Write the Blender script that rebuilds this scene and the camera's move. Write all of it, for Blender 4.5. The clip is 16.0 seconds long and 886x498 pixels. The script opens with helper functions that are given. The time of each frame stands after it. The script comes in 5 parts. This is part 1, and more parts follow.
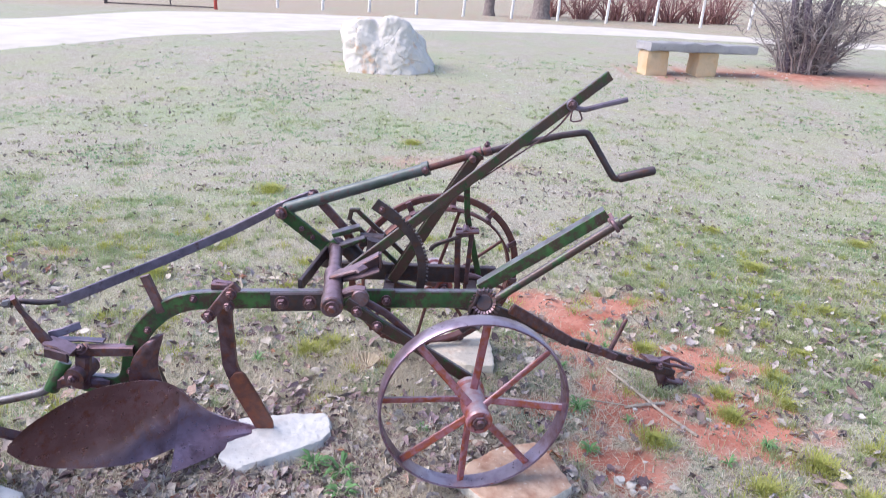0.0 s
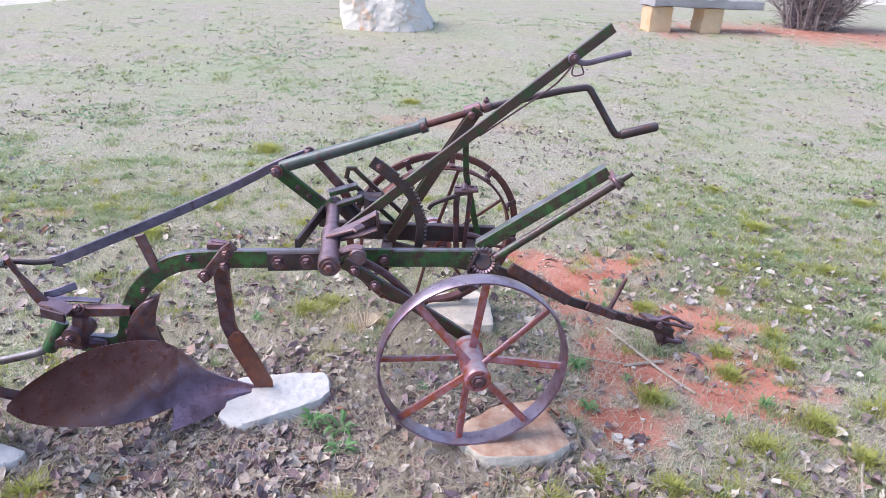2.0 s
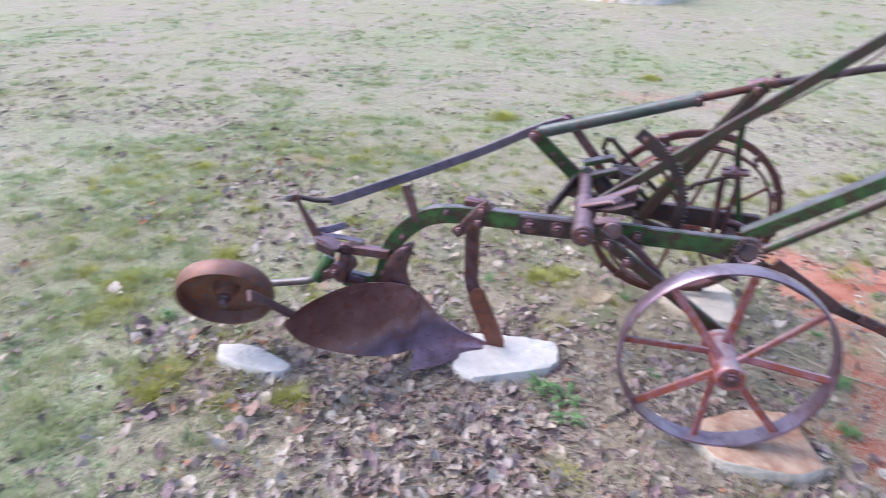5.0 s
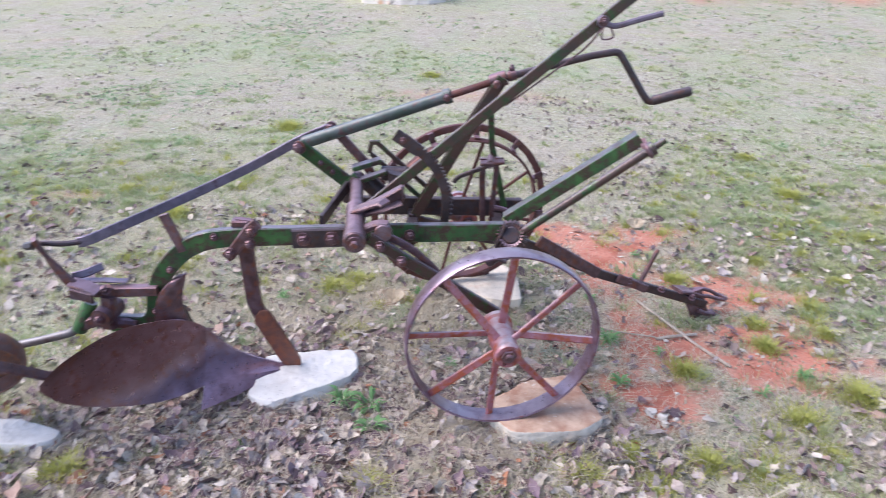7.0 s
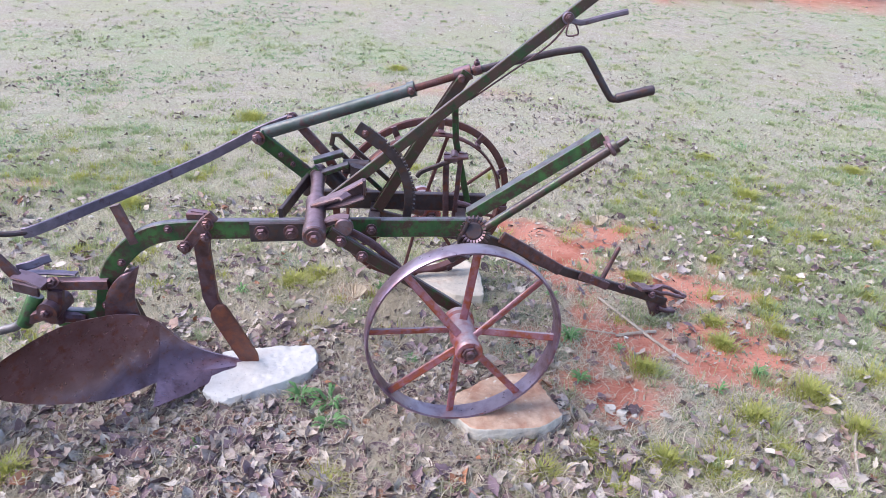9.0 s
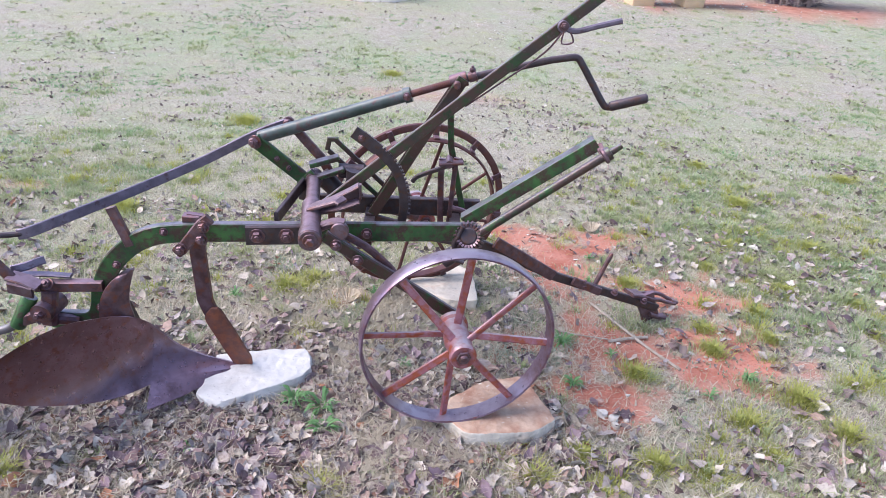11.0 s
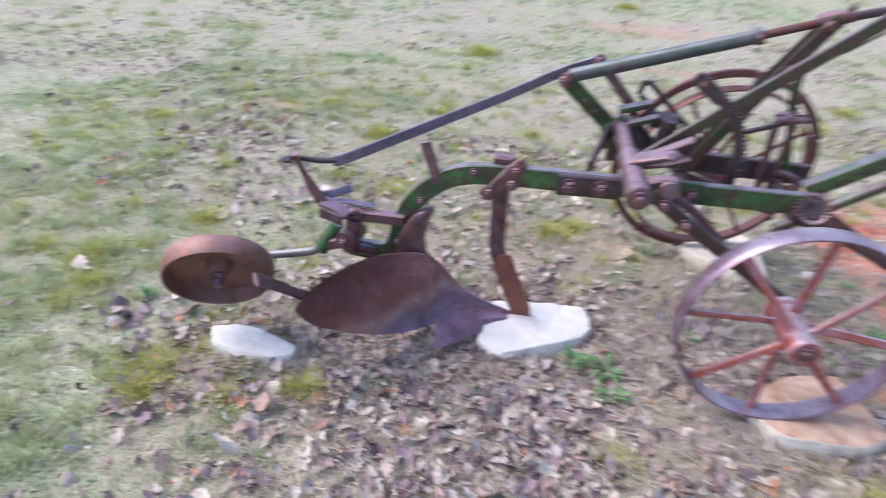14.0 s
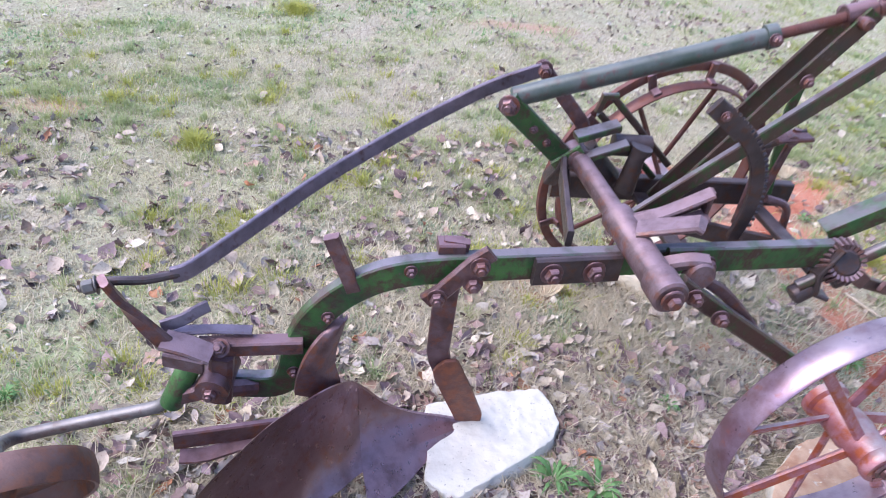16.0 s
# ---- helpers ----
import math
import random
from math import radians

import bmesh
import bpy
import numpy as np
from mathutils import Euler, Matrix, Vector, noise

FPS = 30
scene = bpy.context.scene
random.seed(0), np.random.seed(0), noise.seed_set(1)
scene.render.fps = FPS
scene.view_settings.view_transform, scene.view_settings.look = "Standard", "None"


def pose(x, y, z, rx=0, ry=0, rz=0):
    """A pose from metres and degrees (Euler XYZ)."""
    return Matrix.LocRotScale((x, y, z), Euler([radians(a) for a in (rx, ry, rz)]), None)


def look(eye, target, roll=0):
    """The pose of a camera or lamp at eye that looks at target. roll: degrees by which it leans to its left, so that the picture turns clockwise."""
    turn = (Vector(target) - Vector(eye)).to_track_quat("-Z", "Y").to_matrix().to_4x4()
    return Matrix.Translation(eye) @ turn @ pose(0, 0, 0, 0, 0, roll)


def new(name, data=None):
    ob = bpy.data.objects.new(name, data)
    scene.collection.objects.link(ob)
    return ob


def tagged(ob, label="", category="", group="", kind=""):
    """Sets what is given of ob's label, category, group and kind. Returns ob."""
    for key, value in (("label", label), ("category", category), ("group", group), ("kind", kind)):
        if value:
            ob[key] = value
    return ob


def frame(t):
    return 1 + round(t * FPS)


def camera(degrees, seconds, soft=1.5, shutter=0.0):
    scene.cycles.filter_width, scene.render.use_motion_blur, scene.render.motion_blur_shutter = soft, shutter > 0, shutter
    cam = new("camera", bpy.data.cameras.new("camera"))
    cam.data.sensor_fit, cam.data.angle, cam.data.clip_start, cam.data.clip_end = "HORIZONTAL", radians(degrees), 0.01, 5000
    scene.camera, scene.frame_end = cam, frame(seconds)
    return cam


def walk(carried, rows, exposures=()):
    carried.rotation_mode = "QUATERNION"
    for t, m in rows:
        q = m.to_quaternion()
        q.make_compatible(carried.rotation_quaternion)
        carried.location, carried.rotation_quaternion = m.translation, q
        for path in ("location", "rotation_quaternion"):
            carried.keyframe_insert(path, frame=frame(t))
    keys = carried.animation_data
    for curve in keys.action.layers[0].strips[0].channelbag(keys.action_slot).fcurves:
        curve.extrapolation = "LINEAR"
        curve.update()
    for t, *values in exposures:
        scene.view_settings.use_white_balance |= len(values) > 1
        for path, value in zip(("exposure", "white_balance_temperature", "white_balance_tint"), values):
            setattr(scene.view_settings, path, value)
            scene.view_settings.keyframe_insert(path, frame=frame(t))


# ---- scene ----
cam = camera(68.3, 16.0, soft=0.3, shutter=0.5)
PATH = [
    (0, (0.029, -0.096, 1.335), (-0.016, 1.789, 0.670), 2.7),
    (0.5, (0.030, -0.080, 1.327), (-0.005, 1.775, 0.578), 2.8),
    (1, (0.031, -0.074, 1.323), (-0.002, 1.772, 0.553), 2.6),
    (1.5, (0.031, -0.073, 1.320), (-0.015, 1.766, 0.536), 2.4),
    (2, (0.034, -0.076, 1.319), (-0.005, 1.767, 0.544), 2.6),
    (2.5, (0.035, -0.080, 1.321), (0.007, 1.766, 0.552), 2.4),
    (3, (0.034, -0.085, 1.321), (0.002, 1.764, 0.559), 2.3),
    (3.5, (0.037, -0.081, 1.325), (0.024, 1.780, 0.595), 2.4),
    (4, (0.039, -0.056, 1.310), (0.100, 1.789, 0.542), 3.5),
    (4.2, (0.040, -0.071, 1.302), (0.106, 1.776, 0.536), 3.1),
    (4.5, (-0.022, -0.065, 1.288), (-0.220, 1.755, 0.483), 3.8),
    (4.7, (-0.060, -0.083, 1.287), (-0.455, 1.683, 0.437), 2.3),
    (5, (-0.100, -0.092, 1.286), (-0.730, 1.600, 0.420), 2.0),
    (5.5, (-0.125, -0.090, 1.286), (-0.930, 1.500, 0.400), 1.6),
    (5.9, (-0.120, -0.085, 1.287), (-0.930, 1.510, 0.400), 1.6),
    (6.3, (-0.085, -0.075, 1.288), (-0.740, 1.610, 0.420), 2.0),
    (6.55, (-0.045, -0.067, 1.291), (-0.500, 1.690, 0.440), 2.4),
    (6.8, (-0.002, -0.057, 1.294), (-0.252, 1.744, 0.461), 2.3),
    (7, (0.022, -0.041, 1.299), (-0.084, 1.768, 0.454), 0.7),
    (7.5, (0.039, -0.031, 1.297), (0.019, 1.786, 0.462), 1.4),
    (8, (0.034, -0.027, 1.299), (0.025, 1.793, 0.468), 1.6),
    (8.5, (0.035, -0.020, 1.295), (0.031, 1.789, 0.442), 2.1),
    (9, (0.030, -0.020, 1.293), (0.031, 1.787, 0.435), 2.8),
    (11.5, (0.022, -0.034, 1.297), (0.046, 1.781, 0.457), 3.6),
    (12, (0.015, -0.034, 1.293), (0.027, 1.776, 0.442), 4.0),
    (12.5, (-0.027, -0.033, 1.292), (0.027, 1.780, 0.450), 5.0),
    (13, (-0.135, -0.071, 1.299), (-0.071, 1.741, 0.453), 4.1),
    (13.5, (-0.252, -0.066, 1.281), (-0.351, 1.698, 0.344), 7.3),
    (13.7, (-0.288, -0.034, 1.265), (-0.514, 1.691, 0.278), 5.3),
    (14, (-0.371, 0.074, 1.250), (-0.829, 1.722, 0.216), 2.5),
    (14.2, (-0.372, 0.190, 1.249), (-0.990, 1.753, 0.165), -0.9),
    (14.5, (-0.470, 0.288, 1.237), (-1.072, 1.845, 0.134), -0.7),
    (14.7, (-0.528, 0.363, 1.242), (-0.992, 1.948, 0.114), 1.3),
    (15, (-0.565, 0.459, 1.207), (-0.835, 2.115, 0.118), 4.3),
    (15.3, (-0.675, 0.551, 1.248), (-0.722, 2.188, 0.101), 4.2),
    (15.5, (-0.708, 0.599, 1.232), (-0.660, 2.265, 0.127), 7.1),
    (15.7, (-0.772, 0.656, 1.245), (-0.599, 2.309, 0.132), 7.3),
    (16, (-0.735, 0.721, 1.220), (-0.613, 2.345, 0.058), 5.8),
]
walk(cam, [(t, look(eye, target, roll)) for t, eye, target, roll in PATH],
     [(0.0, 1.15, 6440, 17), (13.5, 1.19, 6430, 17), (14.5, 1.25, 6420, 17), (16.0, 1.3, 6410, 17)])

# ---- world, sun, exposure ----
SUN_ELEV, SUN_AZ = 48.0, -100.0
world = bpy.data.worlds.new("sky")
scene.world = world
world.use_nodes = True
wn = world.node_tree.nodes
sky = wn.new("ShaderNodeTexSky")
sky.sky_type = "NISHITA"
sky.sun_disc = False
sky.sun_elevation, sky.sun_rotation = radians(SUN_ELEV), radians(SUN_AZ)
sky.dust_density, sky.ozone_density = 1.2, 1.0
wn["Background"].inputs[1].default_value = 0.12
world.node_tree.links.new(sky.outputs[0], wn["Background"].inputs[0])
sun = new("sun", bpy.data.lights.new("sun", "SUN"))
sun.data.energy, sun.data.angle, sun.data.color = 1.7, radians(45), (1.0, 0.94, 0.88)
sd = Vector((math.sin(radians(SUN_AZ)) * math.cos(radians(SUN_ELEV)), math.cos(radians(SUN_AZ)) * math.cos(radians(SUN_ELEV)), math.sin(radians(SUN_ELEV))))
sun.matrix_world = look(sd * 50, (0, 0, 0))


# ---- materials ----
def material(name, rough=0.6, metal=0.0):
    m = bpy.data.materials.new(name)
    m.use_nodes = True
    b = m.node_tree.nodes["Principled BSDF"]
    b.inputs["Roughness"].default_value, b.inputs["Metallic"].default_value = rough, metal
    return m


def node(m, kind, **sockets):
    n = m.node_tree.nodes.new("ShaderNode" + kind)
    for k, v in sockets.items():
        n.inputs[k.replace("_", " ")].default_value = v
    return n


def link(m, a, b):
    m.node_tree.links.new(a, b)


def place(m):
    return node(m, "NewGeometry").outputs["Position"]


def noise_fac(m, scale, lo=0.4, hi=0.6, detail=6.0, rough=0.6, stretch=None):
    """A noise over the world, pulled into 0 to 1 between lo and hi."""
    n = node(m, "TexNoise", Scale=scale, Detail=detail, Roughness=rough)
    if stretch:
        mp = node(m, "Mapping", Scale=stretch)
        link(m, place(m), mp.inputs[0])
        link(m, mp.outputs[0], n.inputs["Vector"])
    else:
        link(m, place(m), n.inputs["Vector"])
    r = node(m, "MapRange")
    r.inputs[1].default_value, r.inputs[2].default_value = lo, hi
    link(m, n.outputs[0], r.inputs[0])
    return r.outputs[0]


def mix(m, fac, a, b):
    x = m.node_tree.nodes.new("ShaderNodeMix")
    x.data_type = "RGBA"
    for sock, v in ((x.inputs[0], fac), (x.inputs[6], a), (x.inputs[7], b)):
        if isinstance(v, (tuple, float, int)):
            sock.default_value = (*v, 1.0) if isinstance(v, tuple) else v
        else:
            link(m, v, sock)
    return x.outputs[2]


def finish(m, colour, bump=0.0, bump_scale=300.0, rough=None):
    b = m.node_tree.nodes["Principled BSDF"]
    link(m, colour, b.inputs["Base Color"])
    if bump:
        n = node(m, "TexNoise", Scale=bump_scale, Detail=5.0)
        link(m, place(m), n.inputs["Vector"])
        bp = node(m, "Bump", Strength=bump, Distance=0.004)
        link(m, n.outputs[0], bp.inputs["Height"])
        link(m, bp.outputs[0], b.inputs["Normal"])
    if rough:
        n = noise_fac(m, 60.0, 0.3, 0.7)
        r = node(m, "MapRange")
        r.inputs[3].default_value, r.inputs[4].default_value = rough
        link(m, n, r.inputs[0])
        link(m, r.outputs[0], b.inputs["Roughness"])
    return m


def worn_sheen_top(m, colour, bare, most=1.0):
    """Paint rubbed and weathered to bare iron on the upper faces, in patches. The pale colour also paints in the sky's
    sheen.
    """
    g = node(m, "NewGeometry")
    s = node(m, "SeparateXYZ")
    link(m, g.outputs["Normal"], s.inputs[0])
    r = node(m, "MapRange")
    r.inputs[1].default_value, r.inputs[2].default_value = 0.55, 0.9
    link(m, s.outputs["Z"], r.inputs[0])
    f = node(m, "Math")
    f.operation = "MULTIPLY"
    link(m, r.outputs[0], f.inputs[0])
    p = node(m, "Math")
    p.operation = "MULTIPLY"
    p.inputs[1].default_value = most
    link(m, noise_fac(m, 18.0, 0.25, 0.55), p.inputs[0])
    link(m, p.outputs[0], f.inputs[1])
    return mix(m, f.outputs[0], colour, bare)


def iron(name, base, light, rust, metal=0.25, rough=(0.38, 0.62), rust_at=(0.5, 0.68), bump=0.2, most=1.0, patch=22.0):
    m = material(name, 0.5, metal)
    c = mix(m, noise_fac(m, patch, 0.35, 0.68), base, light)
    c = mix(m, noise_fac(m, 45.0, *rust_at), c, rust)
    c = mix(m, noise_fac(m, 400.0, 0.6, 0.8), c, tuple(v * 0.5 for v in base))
    # upper faces coloured paler: worn iron plus a painted sky sheen
    c = worn_sheen_top(m, c, tuple(min(0.5, v * 1.9) for v in light), most)
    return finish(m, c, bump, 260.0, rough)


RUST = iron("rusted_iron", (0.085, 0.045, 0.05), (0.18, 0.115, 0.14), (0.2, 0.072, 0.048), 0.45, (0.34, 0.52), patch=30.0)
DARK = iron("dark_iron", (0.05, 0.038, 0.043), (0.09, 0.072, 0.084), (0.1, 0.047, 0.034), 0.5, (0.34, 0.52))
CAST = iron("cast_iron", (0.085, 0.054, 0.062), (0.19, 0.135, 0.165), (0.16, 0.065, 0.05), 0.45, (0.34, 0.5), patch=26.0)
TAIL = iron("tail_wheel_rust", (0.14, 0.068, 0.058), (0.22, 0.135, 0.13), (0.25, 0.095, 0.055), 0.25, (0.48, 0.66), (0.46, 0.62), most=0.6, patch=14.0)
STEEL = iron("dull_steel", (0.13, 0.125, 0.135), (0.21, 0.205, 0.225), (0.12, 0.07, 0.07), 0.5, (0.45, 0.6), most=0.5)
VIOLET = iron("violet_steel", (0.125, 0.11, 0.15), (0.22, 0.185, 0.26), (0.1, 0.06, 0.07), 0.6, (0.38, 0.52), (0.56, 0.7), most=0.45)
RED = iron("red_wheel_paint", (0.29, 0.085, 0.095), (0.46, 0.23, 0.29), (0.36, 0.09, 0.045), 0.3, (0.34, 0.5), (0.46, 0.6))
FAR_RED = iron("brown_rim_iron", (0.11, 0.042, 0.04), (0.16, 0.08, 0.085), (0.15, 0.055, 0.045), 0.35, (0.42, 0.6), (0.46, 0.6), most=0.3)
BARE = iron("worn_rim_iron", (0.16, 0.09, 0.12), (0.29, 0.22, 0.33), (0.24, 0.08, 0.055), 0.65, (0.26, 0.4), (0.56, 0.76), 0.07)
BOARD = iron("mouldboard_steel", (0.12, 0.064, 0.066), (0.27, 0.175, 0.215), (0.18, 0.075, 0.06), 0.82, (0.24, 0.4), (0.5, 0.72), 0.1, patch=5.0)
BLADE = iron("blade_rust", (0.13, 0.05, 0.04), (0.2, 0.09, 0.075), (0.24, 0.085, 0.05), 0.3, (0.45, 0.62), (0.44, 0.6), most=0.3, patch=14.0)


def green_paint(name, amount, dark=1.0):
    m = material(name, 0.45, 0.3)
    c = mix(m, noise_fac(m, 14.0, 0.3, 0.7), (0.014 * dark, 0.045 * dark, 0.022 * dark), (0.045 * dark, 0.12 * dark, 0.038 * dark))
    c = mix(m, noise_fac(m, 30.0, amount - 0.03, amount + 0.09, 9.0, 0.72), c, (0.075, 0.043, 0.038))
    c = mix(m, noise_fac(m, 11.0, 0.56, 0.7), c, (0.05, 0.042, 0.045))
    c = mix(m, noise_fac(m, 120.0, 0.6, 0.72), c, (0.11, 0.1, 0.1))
    # pale violet put on upper faces, rubbed paint and sky sheen in one colour
    c = worn_sheen_top(m, c, (0.27, 0.25, 0.31))
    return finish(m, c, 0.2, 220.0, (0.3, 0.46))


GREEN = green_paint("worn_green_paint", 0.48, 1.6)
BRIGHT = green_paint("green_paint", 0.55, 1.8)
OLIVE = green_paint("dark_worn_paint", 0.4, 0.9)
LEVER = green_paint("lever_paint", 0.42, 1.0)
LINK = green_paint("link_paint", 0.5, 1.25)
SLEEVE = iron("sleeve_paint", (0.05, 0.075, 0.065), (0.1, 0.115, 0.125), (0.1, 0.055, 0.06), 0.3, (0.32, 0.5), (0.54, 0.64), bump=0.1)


def limestone(name, base, stain, stain_at=(0.52, 0.7), scale=9.0):
    m = material(name, 0.85)
    c = mix(m, noise_fac(m, scale * 2, 0.3, 0.7), tuple(v * 0.8 for v in base), base)
    c = mix(m, noise_fac(m, scale, *stain_at), c, stain)
    c = mix(m, noise_fac(m, scale * 14, 0.62, 0.72), c, tuple(v * 0.45 for v in base))
    return finish(m, c, 0.35, scale * 9)


WHITE_STONE = limestone("white_limestone", (0.8, 0.78, 0.76), (0.6, 0.55, 0.52), (0.6, 0.8))


def skinned_stone(name, skin, stain, broken):
    """Limestone with a rust-coloured weathered top and pale broken sides."""
    m = material(name, 0.85)
    top = mix(m, noise_fac(m, 16.0, 0.35, 0.62), stain, skin)
    top = mix(m, noise_fac(m, 60.0, 0.62, 0.7), top, broken)
    side = mix(m, noise_fac(m, 22.0, 0.4, 0.66), broken, tuple(v * 0.62 for v in broken))
    g = node(m, "NewGeometry")
    xyz = node(m, "SeparateXYZ")
    link(m, g.outputs["Normal"], xyz.inputs[0])
    r = node(m, "MapRange")
    r.inputs[1].default_value, r.inputs[2].default_value = 0.55, 0.8
    link(m, xyz.outputs["Z"], r.inputs[0])
    return finish(m, mix(m, r.outputs[0], side, top), 0.5, 110.0)


TAN_STONE = skinned_stone("tan_limestone", (0.7, 0.5, 0.37), (0.46, 0.25, 0.17), (0.78, 0.72, 0.64))
PALE_STONE = limestone("pale_limestone", (0.8, 0.71, 0.6), (0.55, 0.36, 0.24), (0.55, 0.7))
def boulder_stone():
    m = limestone("boulder_limestone", (0.78, 0.73, 0.69), (0.66, 0.42, 0.27), (0.53, 0.64), 2.6)
    b = m.node_tree.nodes["Principled BSDF"]
    base = b.inputs["Base Color"].links[0].from_socket
    v = node(m, "TexVoronoi", Scale=2.6)
    v.feature = "DISTANCE_TO_EDGE"
    n = node(m, "TexNoise", Scale=5.0, Detail=5.0)
    link(m, place(m), n.inputs["Vector"])
    w = node(m, "VectorMath")
    w.operation = "MULTIPLY_ADD"
    w.inputs[1].default_value = (0.25, 0.25, 0.25)
    link(m, n.outputs["Color"], w.inputs[0])
    link(m, place(m), w.inputs[2])
    link(m, w.outputs[0], v.inputs["Vector"])
    r = node(m, "MapRange")
    r.inputs[1].default_value, r.inputs[2].default_value, r.inputs[3].default_value, r.inputs[4].default_value = 0.01, 0.035, 1.0, 0.0
    link(m, v.outputs["Distance"], r.inputs[0])
    k = node(m, "Math")
    k.operation = "MULTIPLY"
    link(m, r.outputs[0], k.inputs[0])
    link(m, noise_fac(m, 2.0, 0.57, 0.65), k.inputs[1])
    link(m, mix(m, k.outputs[0], base, (0.2, 0.17, 0.16)), b.inputs["Base Color"])
    return m


BOULDER = boulder_stone()
SLAB = limestone("grey_slab", (0.42, 0.41, 0.43), (0.27, 0.26, 0.29), (0.45, 0.6), 3.0)
BLOCK = limestone("ochre_block", (0.7, 0.52, 0.35), (0.6, 0.4, 0.23), (0.45, 0.62), 4.0)


def ground_material():
    m = material("meadow_soil", 0.95)
    thatch = mix(m, noise_fac(m, 6.0, 0.3, 0.7), (0.37, 0.34, 0.28), (0.51, 0.47, 0.41))
    c = mix(m, noise_fac(m, 0.9, 0.42, 0.62), thatch, (0.4, 0.41, 0.28))
    c = mix(m, noise_fac(m, 3.4, 0.55, 0.66), c, (0.4, 0.42, 0.24))
    c = mix(m, noise_fac(m, 0.55, 0.56, 0.68), c, (0.36, 0.41, 0.27))
    c = mix(m, noise_fac(m, 1.7, 0.6, 0.7), c, (0.52, 0.43, 0.37))
    c = mix(m, noise_fac(m, 2.1, 0.57, 0.66, 5.0, 0.7), c, (0.35, 0.39, 0.26))
    green = node(m, "Attribute")
    green.attribute_name = "lush"
    c = mix(m, green.outputs["Fac"], c, mix(m, noise_fac(m, 9.0, 0.35, 0.65), (0.27, 0.38, 0.22), (0.43, 0.48, 0.31)))
    c = mix(m, noise_fac(m, 26.0, 0.63, 0.69, 5.0, 0.65), c, (0.2, 0.175, 0.15))
    c = mix(m, noise_fac(m, 31.0, 0.645, 0.69, 3.0, 0.6, (1.0, 1.0, 0.5)), c, (0.74, 0.71, 0.67))
    c = mix(m, noise_fac(m, 75.0, 0.5, 0.6, 8.0, 0.75), c, (0.16, 0.14, 0.11))
    c = mix(m, noise_fac(m, 140.0, 0.6, 0.7, 4.0, 0.7), c, (0.66, 0.63, 0.57))
    c = mix(m, noise_fac(m, 13.0, 0.56, 0.66, 7.0, 0.7), c, (0.27, 0.24, 0.21))
    e = node(m, "Attribute")
    e.attribute_name = "litter"
    c = mix(m, e.outputs["Fac"], c, mix(m, noise_fac(m, 40.0, 0.35, 0.65), (0.12, 0.088, 0.078), (0.35, 0.28, 0.24)))
    red = mix(m, noise_fac(m, 5.0, 0.32, 0.58), (0.36, 0.1, 0.06), (0.56, 0.25, 0.185))
    red = mix(m, noise_fac(m, 90.0, 0.56, 0.68), red, (0.27, 0.08, 0.05))
    a = node(m, "Attribute")
    a.attribute_name = "soil"
    red = mix(m, noise_fac(m, 55.0, 0.58, 0.66, 4.0, 0.7), red, (0.42, 0.32, 0.26))
    c = mix(m, a.outputs["Fac"], c, red)
    return finish(m, c, 1.0, 110.0)


def blade_material(name, a, b, tip):
    m = material(name, 0.7)
    g = node(m, "NewGeometry")
    c = mix(m, g.outputs["Random Per Island"], a, b)
    c = mix(m, noise_fac(m, 2.0, 0.4, 0.65), c, tip)
    finish(m, c)
    t = node(m, "BsdfTranslucent")
    link(m, c, t.inputs[0])
    s = node(m, "MixShader", Fac=0.4)
    n = m.node_tree.nodes
    link(m, n["Principled BSDF"].outputs[0], s.inputs[1])
    link(m, t.outputs[0], s.inputs[2])
    link(m, s.outputs[0], n["Material Output"].inputs[0])
    return m


def leaf_material(name, stops):
    m = material(name, 0.7)
    g = node(m, "NewGeometry")
    r = node(m, "ValToRGB")
    link(m, g.outputs["Random Per Island"], r.inputs[0])
    e = r.color_ramp
    e.interpolation = "CONSTANT"
    for k, (p, col) in enumerate(stops):
        el = e.elements[k] if k < 2 else e.elements.new(p)
        el.position, el.color = p, (*col, 1)
    c = mix(m, noise_fac(m, 120.0, 0.5, 0.75), r.outputs[0], (0.2, 0.15, 0.13))
    return finish(m, c, 0.3, 150.0)


def plain(name, a, b, scale=20.0, rough=0.8, bump=0.3):
    m = material(name, rough)
    return finish(m, mix(m, noise_fac(m, scale, 0.35, 0.65), a, b), bump, scale * 12)


GROUND = ground_material()
ROAD = plain("pale_gravel", (0.56, 0.52, 0.46), (0.66, 0.62, 0.56), 1.5, 0.95)
BARK = plain("grey_bark", (0.15, 0.12, 0.12), (0.3, 0.25, 0.24), 9.0)
TWIG_GREY = plain("grey_twig", (0.13, 0.105, 0.12), (0.42, 0.38, 0.38), 3.0)
RED_TWIG = plain("red_twig", (0.26, 0.12, 0.12), (0.36, 0.2, 0.19), 3.0)
DARK_BARK = plain("dark_bark", (0.1, 0.075, 0.11), (0.2, 0.16, 0.2), 12.0)
TWIG = plain("dry_twig", (0.34, 0.29, 0.24), (0.5, 0.44, 0.38), 40.0)
POST = plain("white_post_paint", (0.7, 0.68, 0.67), (0.82, 0.8, 0.8), 6.0)
GATE_RED = plain("red_gate_paint", (0.4, 0.06, 0.05), (0.5, 0.1, 0.08), 6.0)
GATE_DARK = plain("dark_gate_iron", (0.06, 0.05, 0.055), (0.1, 0.08, 0.08), 6.0)
